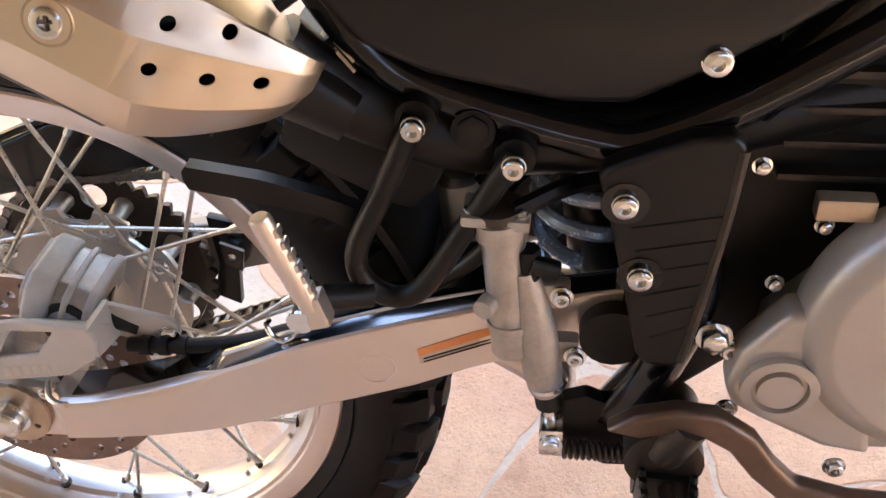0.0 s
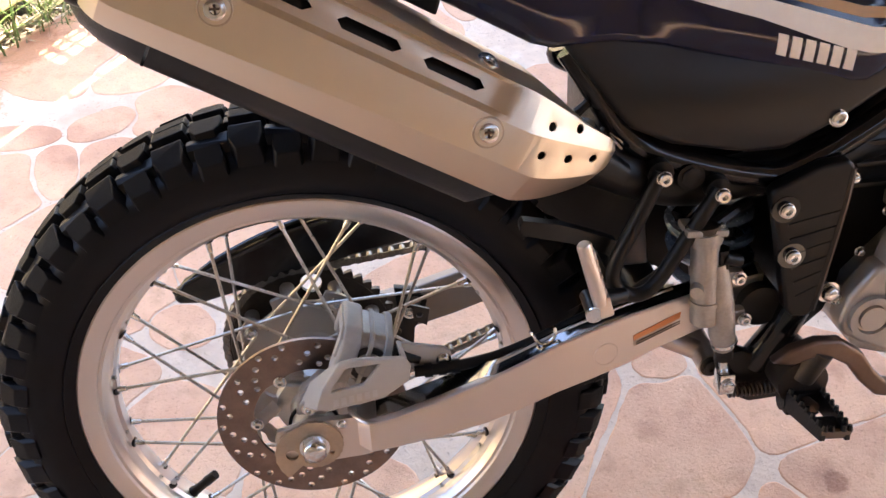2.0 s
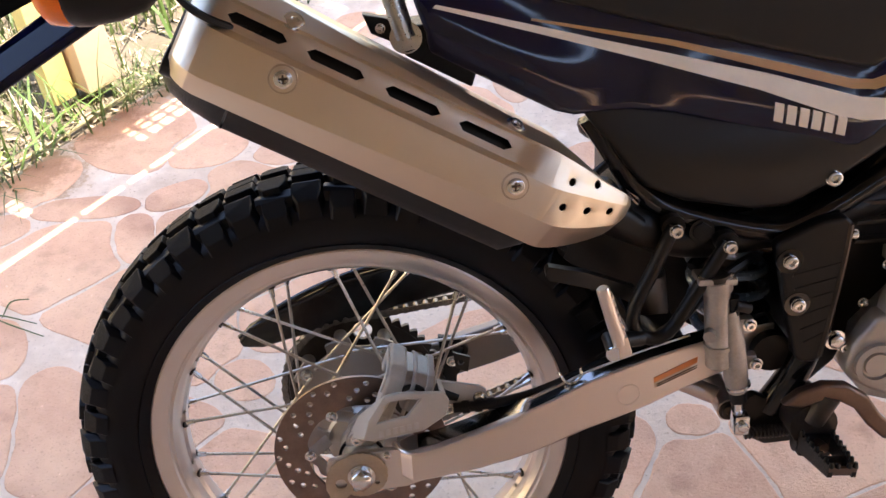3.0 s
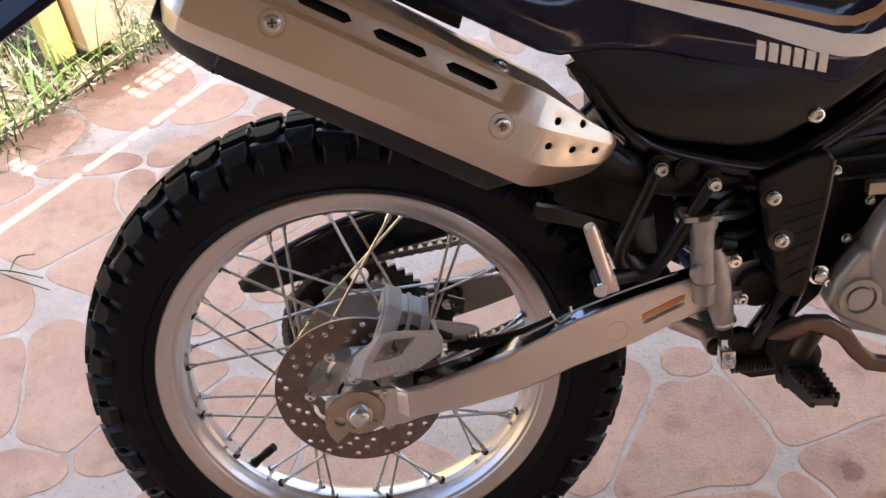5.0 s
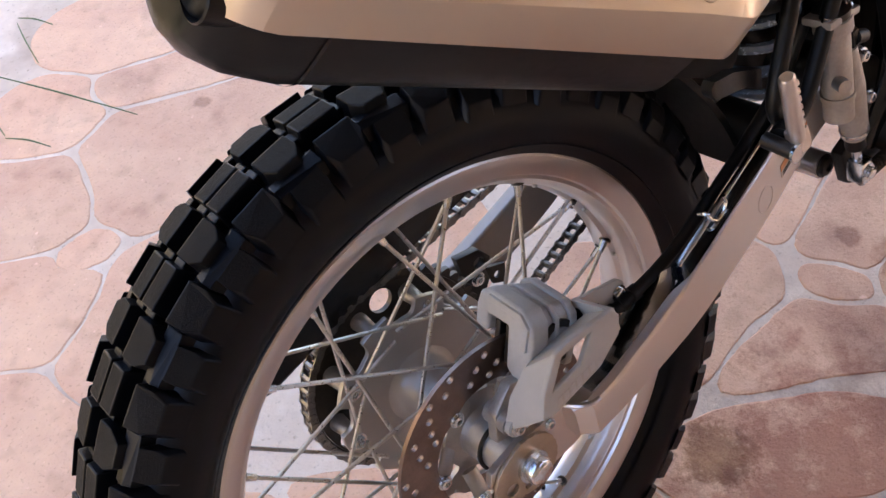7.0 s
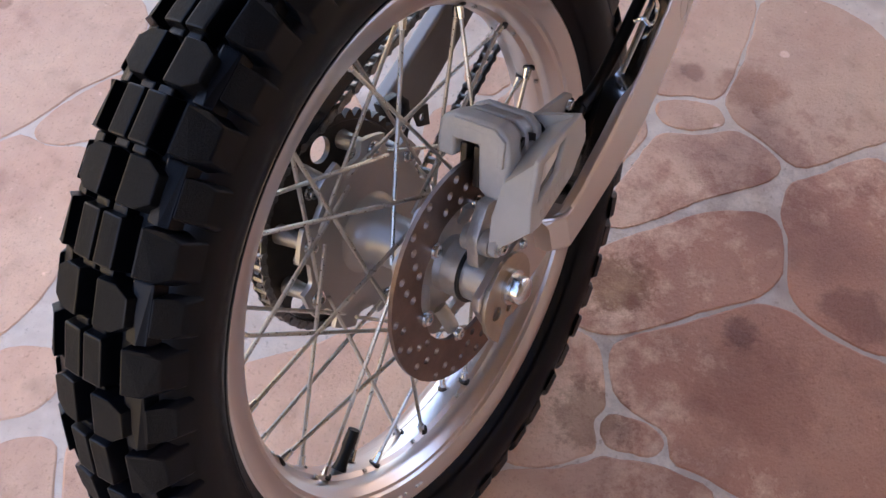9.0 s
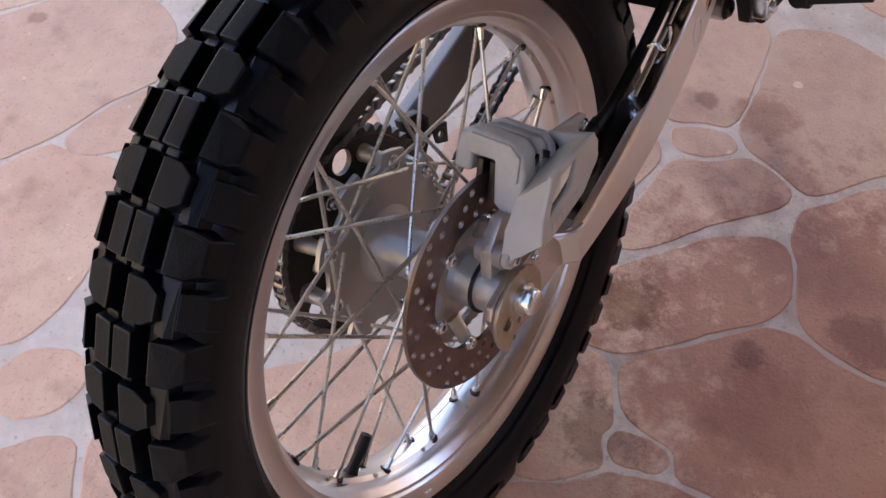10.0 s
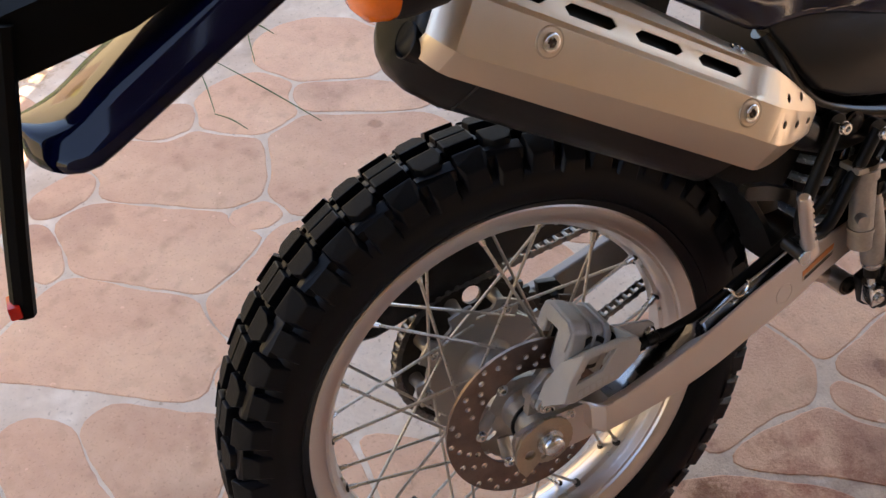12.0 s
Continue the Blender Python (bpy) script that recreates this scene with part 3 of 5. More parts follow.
guard = part("chain_guard", prism(chain_guard_line, 0.074, 0.090, (), 0.005, 3), BLACK_PAINT, moto, "glossy black plastic chain guard")
part("guard_lip", tube([(-0.148, 0.080, 0.400), (-0.092, 0.080, 0.440), (-0.016, 0.080, 0.473), (0.056, 0.080, 0.489), (0.15, 0.080, 0.498)], 0.004, 8), BLACK_PAINT, guard)

# swingarm: a box arm on each side, with end plates, adjusters and the cross tube
def arm_outline():
    return [(0.034, 0.342), (0.060, 0.3465), (0.115, 0.356), (0.170, 0.372), (0.235, 0.392), (0.300, 0.413), (0.385, 0.440), (0.46, 0.462),
            (0.46, 0.410), (0.385, 0.398), (0.300, 0.366), (0.235, 0.338), (0.170, 0.316), (0.105, 0.2985), (0.052, 0.2985), (0.040, 0.318)]


ARM_X = (0.046, 0.050, 0.058, 0.085, 0.130, 0.165, 0.172, 0.178, 0.184, 0.192, 0.215, 0.250, 0.285, 0.322, 0.360, 0.400, 0.460)


def arm_y(x):
    return float(np.interp(x, (0.04, 0.20, 0.25, 0.285, 0.33, 0.38, 0.46), (-0.1320, -0.1310, -0.1285, -0.1240, -0.1165, -0.1085, -0.104)))


def arm_top(x):
    return float(np.interp(x, (0.04, 0.0865, 0.13, 0.175, 0.215, 0.25, 0.285, 0.322, 0.385, 0.46), (0.3525, 0.3605, 0.3745, 0.3915, 0.4085, 0.4240, 0.4335, 0.4415, 0.4520, 0.466)))


def arm_low(x):
    return float(np.interp(x, (0.04, 0.078, 0.13, 0.175, 0.215, 0.25, 0.285, 0.322, 0.387, 0.46), (0.3130, 0.3165, 0.3245, 0.3350, 0.3485, 0.3625, 0.3710, 0.3800, 0.4030, 0.420)))


def arm_step(x):
    """The front of the arm carries a second, higher tier."""
    t = max(0.0, min(1.0, (x - 0.166) / 0.024))
    return t * t * (3 - 2 * t)


def arm_section(x):
    y, top, low = arm_y(x), arm_top(x), arm_low(x)
    k = arm_step(x)
    deep = 0.036 - 0.018 * k
    if x < 0.057:
        e = 1 - (x - 0.040) / 0.018
        y, top, low, deep = y + 0.016 * e, top - 0.004 * e, low + 0.004 * e, deep - 0.016 * e
    return [(y, low + 0.0055), (y, top - 0.0075 + 0.0065 * k), (y + 0.0022 - 0.0010 * k, top - 0.0025 + 0.0031 * k), (y + 0.0070 + 0.0045 * k, top + 0.0036 * k),
            (y + deep, top - 0.001 + 0.0052 * k), (y + deep, low + 0.002), (y + 0.0055, low)]


swingarm = part("swingarm", bevelled(loft([[Vector((x, y, z)) for y, z in arm_section(x)] for x in ARM_X]), 0.0012, 2, 30), SWING, moto, "satin aluminium box-section swingarm", smooth=28)


def arm_strip(xs):
    """Upper-face strip for the dark reflection; narrows and tilts where the second tier begins."""
    rows = []
    for x in xs:
        k, y, top = arm_step(x), arm_y(x), arm_top(x) + 0.0006 + 0.0008 * arm_step(x)
        p, m, q = (0.0085 - 0.0065 * k, 0.0), (0.0200 - 0.0085 * k, -0.0004 + 0.0040 * k), (0.0356 - 0.0178 * k, -0.0010 + 0.0054 * k)
        rows.append([Vector((x, y + d, top + h)) for d, h in (p, m, q)] + [Vector((x, y + d, top + h - 0.002)) for d, h in (q, m)] + [Vector((x, y + p[0] + 0.001, top - 0.002))])
    return loft(rows)


part("swingarm_left", prism([(x, z) for x, z in arm_outline()], 0.106, 0.124, (), 0.004, 3), SHADED_ARM, swingarm)
part("top_reflection", arm_strip((0.066, 0.085, 0.130, 0.165, 0.172, 0.178, 0.184, 0.192, 0.215, 0.250, 0.285, 0.322, 0.360, 0.400, 0.455)), SWING_REFLECTION, swingarm, "polished upper face, its colour darkened for the reflection", smooth=60)
part("weld_seam", tube([(x, arm_y(x) + 0.0135, arm_top(x) + 0.0052) for x in (0.188, 0.215, 0.250, 0.285, 0.322, 0.370)], 0.0015, 8, 4), SWING, swingarm)
part("end_weld", tube([(0.040, -0.1080, 0.3535), (0.044, -0.1170, 0.3560), (0.050, -0.1265, 0.3565), (0.058, -0.1315, 0.3560), (0.066, -0.1318, 0.3555)], 0.0024, 8, 4), SWING, swingarm)
part("cross_tube", tube([(0.350, -0.09, 0.425), (0.350, 0.09, 0.425)], 0.026, 20, 1), BLACK, swingarm)
part("pivot_tube", tube([(0.455, -0.118, 0.437), (0.455, 0.118, 0.437)], 0.022, 20, 1), BLACK, swingarm)
for y0, y1 in ((-0.104, -0.0965), (0.104, 0.112)):
    part("end_plate", prism([(-0.040, 0.322), (-0.036, 0.334), (0.0, 0.343), (0.06, 0.343), (0.09, 0.335), (0.09, 0.305), (0.05, 0.292), (0.0, 0.289), (-0.034, 0.298)], y0, y1, (), 0.0015), SWING, swingarm)
    sgn = -1 if y0 < 0 else 1
    cam_out = []
    for i in range(48):
        a = 2 * math.pi * i / 48
        lobe = 0.029 + (0.021 * ((i / 48 - 0.35) / 0.30) if 0.35 < i / 48 < 0.65 else 0) + (0.0009 if i % 2 else 0)
        cam_out.append((AXLE.x + lobe * math.cos(a), AXLE.z + lobe * math.sin(a)))
    adj = part("chain_adjuster", prism(cam_out, sgn * 0.1045, sgn * 0.1085, [circle(-0.024, 0.306, 0.0065, 12), circle(-0.008, 0.2975, 0.004, 10), circle(0.0165, 0.3045, 0.0028, 8), circle(AXLE.x, AXLE.z, 0.009, 16)], 0.0005), CAM, moto, "stamped snail-cam chain adjuster")
    bolt((0, sgn * 0.1085, 0.316), 0.0125, 0.014, (0, sgn, 0), CHROME, adj, "axle_nut", socket=False, washer=1.25)
bolt((0.0300, -0.1045, 0.337), 0.004, 0.003, parent=swingarm)


def on_arm(pts, proud, thick=0.0004):
    """A thin patch that follows the arm's outer side."""
    rows = []
    for k in range(9):
        t = k / 8
        lo, hi = Vector(pts[0]).lerp(Vector(pts[1]), t), Vector(pts[3]).lerp(Vector(pts[2]), t)
        y0, y1 = arm_y(lo.x) - proud, arm_y(hi.x) - proud
        rows.append([Vector((lo.x, y0, lo.y)), Vector((hi.x, y1, hi.y)), Vector((hi.x, y1 + thick, hi.y)), Vector((lo.x, y0 + thick, lo.y))])
    return loft(rows)


label = part("warning_label", on_arm([(0.3275, 0.4045), (0.383, 0.4225), (0.3815, 0.4375), (0.3260, 0.4180)], 0.0004), LABEL, swingarm, "orange and pale warning label")
part("label_band", on_arm([(0.3267, 0.4118), (0.3823, 0.4303), (0.3815, 0.4375), (0.3260, 0.4180)], 0.0008), ORANGE, label)
for k in range(2):
    z = 0.4060 + 0.0027 * k
    part("print_bar", on_arm([(0.3300, z), (0.381, z + 0.0168), (0.3810, z + 0.0180), (0.3299, z + 0.0011)], 0.0008), BLACK, label)
for a0 in (0.0, 120.0, 240.0):
    mark = [(0.298 + 0.0125 * math.cos(radians(a0 + q)), 0.402 + 0.0125 * math.sin(radians(a0 + q))) for q in range(0, 121, 10)]
    part("seal_ring", tube([(x, arm_y(x) - 0.0001, z) for x, z in mark], 0.0005, 6, 1), SWING, swingarm)

guide = part("chain_guide", prism([(0.100, 0.372), (0.128, 0.366), (0.139, 0.350), (0.134, 0.329), (0.122, 0.312), (0.118, 0.272), (0.093, 0.283), (0.104, 0.320)], 0.0905, 0.1005, [circle(0.124, 0.350, 0.007, 12)], 0.002), BLACK, moto, "black chain guide bracket under the swingarm")
bolt((0.117, 0.0905, 0.335), 0.006, 0.005, parent=guide)
part("guide_plate", prism([(0.118, 0.360), (0.139, 0.352), (0.135, 0.330), (0.120, 0.338)], 0.068, 0.0715, [circle(0.127, 0.345, 0.004, 10)], 0.0), DARK, guide)

# caliper, its guard plate and the brake hose
CAL = Matrix.Translation((0.029, 0, 0.410)) @ Matrix.Rotation(radians(22), 4, "Y")     # x along the disc's edge, z outward


def across(outline, x0, x1, bevel=0.003, m=None):
    """A plate whose outline lies in y and z, between two places along x."""
    bm = prism(outline, -x0, -x1, (), bevel, 3)
    bm.transform((m or CAL) @ Matrix.Rotation(radians(90), 4, "Z"))
    return bm


clamp = [(-0.100, -0.022), (-0.103, 0.012), (-0.100, 0.030), (-0.090, 0.039), (-0.048, 0.041), (-0.037, 0.036), (-0.034, 0.024), (-0.034, 0.004), (-0.050, 0.003), (-0.051, 0.019), (-0.073, 0.019), (-0.075, -0.018), (-0.084, -0.024)]
caliper = part("brake_caliper", across(clamp, 0.0, 0.020, 0.004), GREY, moto, "grey cast brake caliper over the disc")
part("bridge", across([(y * 0.88 - 0.008, z * 0.84 + 0.002) for y, z in clamp], 0.018, 0.052, 0.003), BODY, caliper)
for x0, x1 in ((0.0275, 0.0325), (0.044, 0.052)):
    part("casting_rib", across([(y * 0.97 - 0.002, z * 0.92 + 0.001) for y, z in clamp], x0, x1, 0.0018), GREY, caliper)
part("raised_rib", across([(-0.098, 0.006), (-0.099, 0.028), (-0.089, 0.0365), (-0.050, 0.0385), (-0.050, 0.033), (-0.086, 0.031), (-0.093, 0.025), (-0.093, 0.006)], -0.0025, 0.001, 0.001), GREY, caliper)
# Dark metal stands in for the shade behind the guard's window.
part("piston_housing", tube([CAL @ Vector((0.034, -0.096, 0.006)), CAL @ Vector((0.034, -0.099, 0.006))], 0.020, 24, 1), DARK, caliper)
part("piston_cap", tube([CAL @ Vector((0.034, -0.098, 0.006)), CAL @ Vector((0.034, -0.1003, 0.006))], 0.014, 24, 1), STEEL, caliper)
part("slide_boot", tube([CAL @ Vector((0.058, -0.088, 0.020)), CAL @ Vector((0.068, -0.088, 0.020)), CAL @ Vector((0.084, -0.088, 0.020))], 0.007, 14, 1, radii=[0.010, 0.008, 0.0065]), BLACK, caliper)
part("brake_pad", across([(-0.0715, -0.020), (-0.0715, 0.015), (-0.0655, 0.015), (-0.0655, -0.020)], 0.006, 0.052, 0.001), DARK, caliper)
part("brake_pad", across([(-0.0585, -0.020), (-0.0585, 0.015), (-0.0525, 0.015), (-0.0525, -0.020)], 0.006, 0.052, 0.001), DARK, caliper)
part("carrier_bracket", join(
    prism([(-0.016, 0.344), (-0.010, 0.372), (0.012, 0.392), (0.035, 0.386), (0.038, 0.362), (0.014, 0.341)], -0.080, -0.092, (), 0.003),
    tube([(0.000, -0.074, 0.362), (0.000, -0.100, 0.362)], 0.0115, 16, 1)), BODY, caliper)
gp = part("caliper_guard", prism(
    [(0.008, 0.3785), (0.020, 0.3752), (0.0745, 0.3845), (0.0998, 0.402), (0.1034, 0.4194), (0.0976, 0.430), (0.0499, 0.4336), (0.0345, 0.4305), (0.0155, 0.4020)],
    -0.131, -0.126, [[(0.0240, 0.3975), (0.0405, 0.4240), (0.0735, 0.4250), (0.0560, 0.4030)]], 0.0016, 3), GUARD, moto, "grey moulded caliper guard")
rim_out = [(0.014, 0.3768), (0.008, 0.3785), (0.0155, 0.4020), (0.0345, 0.4305), (0.0499, 0.4336), (0.0976, 0.430)]
rim_in = [(-0.002, 0.3540), (-0.011, 0.3620), (0.003, 0.3900), (0.024, 0.4070), (0.046, 0.4110), (0.100, 0.4110)]
wall_in = [(0.005, 0.001), (0.005, -0.001), (0.005, -0.003), (0.003, -0.004), (0.001, -0.004), (-0.001, -0.004)]
part("guard_wall", bevelled(loft([[Vector((a[0], -0.1292, a[1])), Vector((b[0], -0.1005, b[1])), Vector((b[0] + w[0], -0.1005, b[1] + w[1])), Vector((a[0] + w[0], -0.1292, a[1] + w[1]))]
                        for a, b, w in zip(rim_out, rim_in, wall_in)]), 0.0010, 2, 30), GUARD, gp)
part("guard_lug", prism(circle(-0.001, 0.3630, 0.0095, 18), -0.1005, -0.1065, (), 0.0012), GUARD, gp)
for i in range(6):
    x0 = 0.0255 + 0.0077 * i
    z0 = 0.3800 + 0.0014 * i
    part("brand_bar", prism([(x0, z0), (x0 + 0.0050, z0 + 0.0009), (x0 + 0.0050, z0 + 0.0093), (x0, z0 + 0.0084)], -0.1306, -0.1313, (), 0.0), ALLOY, gp)
bolt((-0.001, -0.1065, 0.3630), 0.0055, 0.005, parent=gp)
ear = part("guard_ear", join(
    prism([(0.0915, 0.4215), (0.115, 0.4160), (0.1400, 0.4095), (0.1460, 0.4040), (0.1465, 0.3955), (0.1405, 0.3880), (0.1320, 0.3855), (0.112, 0.3880), (0.0965, 0.3910)], -0.0880, -0.0925, (), 0.0012),
    bevelled(loft([[Vector((0.0915, -0.0885, 0.4215)), Vector((0.0955, -0.0885, 0.3905)), Vector((0.0995, -0.0885, 0.3905)), Vector((0.0955, -0.0885, 0.4215))],
                   [Vector((0.0960, -0.1300, 0.4300)), Vector((0.0985, -0.1300, 0.4035)), Vector((0.1025, -0.1300, 0.4040)), Vector((0.1000, -0.1300, 0.4290))]]), 0.001, 2, 30)), GUARD, gp)
bolt((0.1385, -0.0925, 0.3960), 0.0058, 0.005, parent=ear)
hose = part("brake_hose", tube([(0.108, -0.098, 0.3880), (0.150, -0.099, 0.3905), (0.20, -0.098, 0.399), (0.26, -0.096, 0.422), (0.33, -0.092, 0.452), (0.37, -0.095, 0.487), (0.385, -0.105, 0.53)], 0.0058, 10), BLACK, moto, "black rubber brake hose")
for s0 in (0.118, 0.132, 0.146):
    part("hose_collar", tube([(s0, -0.0985, 0.3884 + (s0 - 0.118) * 0.06), (s0 + 0.008, -0.0988, 0.3889 + (s0 - 0.118) * 0.06)], 0.0074, 10, 1), BLACK, hose)
part("hose_hook", tube([(0.2235, -0.1120, 0.4310), (0.2243, -0.1200, 0.4345), (0.2278, -0.1222, 0.4272), (0.2342, -0.1224, 0.4230), (0.2414, -0.1222, 0.4256), (0.2463, -0.1220, 0.4326), (0.2452, -0.1215, 0.4410)], 0.0019, 8), CHROME, hose, "bright wire hose hook")

# ---- silencer: s along it ahead from the front screw, v across it upward ----
MF = Vector((0.864, 0, -0.503)).normalized()
MV = Vector((0.503, 0, 0.864)).normalized()
M0 = Vector((0.174, 0, 0.682))


def muf(s, v, y):
    return M0 + MF * s + MV * v + Vector((0, y, 0))


def body_section(s, k=1.0, sh=0.0):
    sec = [(0.034, -0.100), (0.038, -0.118), (0.041, -0.145), (0.030, -0.176), (-0.024, -0.190), (-0.050, -0.176), (-0.080, -0.150), (-0.086, -0.132), (-0.084, -0.105), (-0.060, -0.078), (0.015, -0.078)]
    for _ in range(2):      # round the corners
        sec = [(a[0] * m + b[0] * (1 - m), a[1] * m + b[1] * (1 - m)) for a, b in zip(sec, sec[1:] + sec[:1]) for m in (0.8, 0.2)]
    return [muf(s, -0.010 + (v + 0.010) * k + sh, -0.132 + (y + 0.132) * k) for v, y in sec]


silencer = part("silencer_body", bevelled(loft([body_section(-0.322, 0.55), body_section(-0.319, 0.70), body_section(-0.309, 0.82), body_section(-0.292, 0.91), body_section(-0.262, 0.975), body_section(0.03, 0.975), body_section(0.070, 0.62, 0.006), body_section(0.100, 0.36, 0.010), body_section(0.150, 0.24, 0.006)]), 0.004, 2, 20), BLACK, moto, "matt black exhaust silencer", smooth=40)
outlet = part("outlet_pipe", loft([[muf(s0, -0.036 + r0 * math.cos(q), -0.159 + r0 * math.sin(q)) for q in np.linspace(0, 2 * math.pi, 24, endpoint=False)]
                                   for s0, r0 in ((-0.300, 0.0150), (-0.3215, 0.0150), (-0.3225, 0.0140), (-0.3120, 0.0130))], True, True), BLACK, silencer)
part("outlet_bore", tube([muf(-0.3115, -0.036, -0.159), muf(-0.3123, -0.036, -0.159)], 0.0128, 20, 1), MATT, outlet)
part("end_seam", loft([body_section(-0.258, 0.988), body_section(-0.2555, 0.988)], True, False), BLACK_PAINT, silencer)
header = part("exhaust_pipe", tube([muf(0.095, 0.008, -0.126), (0.283, -0.116, 0.613), (0.318, -0.110, 0.592), (0.38, -0.10, 0.572), (0.50, -0.085, 0.58), (0.62, -0.06, 0.60)], 0.021, 16), BLACK, moto, "matt black exhaust pipe")

ROWS_V = [(0.0395, -0.105), (0.0432, -0.130), (0.0462, -0.156), (0.0412, -0.1785), (0.0380, -0.1752), (0.0165, -0.1838), (0.0128, -0.1912), (-0.029, -0.1955), (-0.049, -0.1815)]
TIP_V = [(0.004, -0.112), (0.009, -0.124), (0.0135, -0.137), (0.0225, -0.146), (0.0242, -0.148), (0.0215, -0.152), (0.0200, -0.153), (0.0060, -0.154), (-0.001, -0.147)]


def shield_row(s):
    rear = max(0.0, min(1.0, -s / 0.30))
    end = max(0.0, min(1.0, (-0.289 - s) / 0.029))
    nose = max(0.0, (s - 0.106) / 0.018) ** 3
    row = []
    flush = max(0.0, min(1.0, (s + 0.010) / 0.022))
    flush = flush * flush * (3 - 2 * flush)
    for i, ((v0, y0), (v1, y1)) in enumerate(zip(ROWS_V, TIP_V)):
        start = 0.022 + 0.52 * (0.032 - max(-0.014, min(0.032, v0)))
        t = max(0.0, min(1.0, (s - start) / (0.130 - start)))
        k = t ** 1.15
        v0 += 0.009 * rear if i < 3 else 0.010 * (1 - rear) if i == 7 else 0.0
        if i in (4, 5):
            y0 += ((-0.1798, -0.1892)[i - 4] - y0) * flush
        low = 1.0 + 0.4 * max(0.0, min(1.0, (0.020 - v0) / 0.04))
        v, y = v0 + (v1 - v0) * t ** (1.15 * low), y0 + (y1 - y0) * k
        v = 0.013 + (v - 0.013) * (1 - 0.42 * nose)
        row.append((v * (1 - 0.10 * end ** 2.2) + 0.002 * end, y + 0.018 * end ** 2.2 + 0.010 * nose))
    return row


def patch(bm, s0, s1, i, holes, seg=1):
    """The strip i of the shield between s0 and s1, with holes given in s and the share across it."""
    def at(s, w):
        a, b = shield_row(s)[i], shield_row(s)[i + 1]
        return muf(s, a[0] + (b[0] - a[0]) * w, a[1] + (b[1] - a[1]) * w)
    tmp = bmesh.new()
    edges = []
    border = [(s0 + (s1 - s0) * k / seg, 0.0) for k in range(seg + 1)] + [(s1 - (s1 - s0) * k / seg, 1.0) for k in range(seg + 1)]
    for loop in (border, *holes):
        vs = [tmp.verts.new((s, w * 0.03, 0)) for s, w in loop]
        edges += [tmp.edges.new((a, b)) for a, b in zip(vs, vs[1:] + vs[:1])]
    bmesh.ops.triangle_fill(tmp, edges=edges, use_beauty=True)
    made = {v: bm.verts.new(at(v.co.x, v.co.y / 0.03)) for v in tmp.verts}
    for f in tmp.faces:
        bm.faces.new([made[v] for v in f.verts])
    tmp.free()


sh = bmesh.new()
STOPS = [-0.318, -0.314, -0.309, -0.304, -0.298, -0.289, -0.010, -0.005, 0.0, 0.006, 0.012, 0.018, 0.024, 0.030, 0.036, 0.042, 0.104, 0.110, 0.115, 0.119, 0.122, 0.124]
slots = []
for c in (-0.2600, -0.1885, -0.1150, -0.0430):
    hw, b = 0.0268, 0.0060
    slots.append([(c - hw, 0.50), (c - hw + b, 0.71), (c + hw - b, 0.71), (c + hw, 0.50), (c + hw - b, 0.29), (c - hw + b, 0.29)])
for i in range(len(ROWS_V) - 1):
    for a, b in zip(STOPS, STOPS[1:]):
        hol = []
        if i == 4 and a == -0.289:
            hol = slots
        if a == 0.042:
            for s0, v0 in ((0.0492, 0.0223), (0.0760, 0.0272), (0.0500, -0.0005), (0.0760, 0.0030), (0.1000, 0.0090)):
                va, vb = shield_row(s0)[i][0], shield_row(s0)[i + 1][0]
                if i > 2 and vb < v0 <= va:
                    w0 = min(0.74, max(0.26, (va - v0) / (va - vb)))
                    hol.append([(s0 + 0.0036 * math.cos(q), w0 + 0.0036 * math.sin(q) / (va - vb)) for q in np.linspace(0, 2 * math.pi, 14, endpoint=False)])
        patch(sh, a, b, i, hol, 9 if a == 0.042 else 1)
bmesh.ops.remove_doubles(sh, verts=sh.verts, dist=0.0002)
bmesh.ops.recalc_face_normals(sh, faces=sh.faces)
shield = part("heat_shield", sh, SHIELD, moto, "brushed aluminium exhaust heat shield with slots", smooth=32)
mod = shield.modifiers.new("thick", "SOLIDIFY")
mod.thickness, mod.offset = 0.0014, 0.0
mod2 = shield.modifiers.new("round", "BEVEL")
mod2.width, mod2.segments, mod2.limit_method, mod2.angle_limit = 0.0022, 3, "ANGLE", radians(14)


def shield_point(s, v):
    row = shield_row(s)
    for a, b in zip(row, row[1:]):
        if b[0] <= v <= a[0]:
            w = (a[0] - v) / (a[0] - b[0])
            return muf(s, v, a[1] + (b[1] - a[1]) * w)
    return muf(s, v, row[-1][1])


def shield_normal(s, v):
    p, q, r = shield_point(s, v), shield_point(s + 0.004, v), shield_point(s, v - 0.004)
    n = (q - p).cross(r - p).normalized()
    return n if n.y < 0 else -n


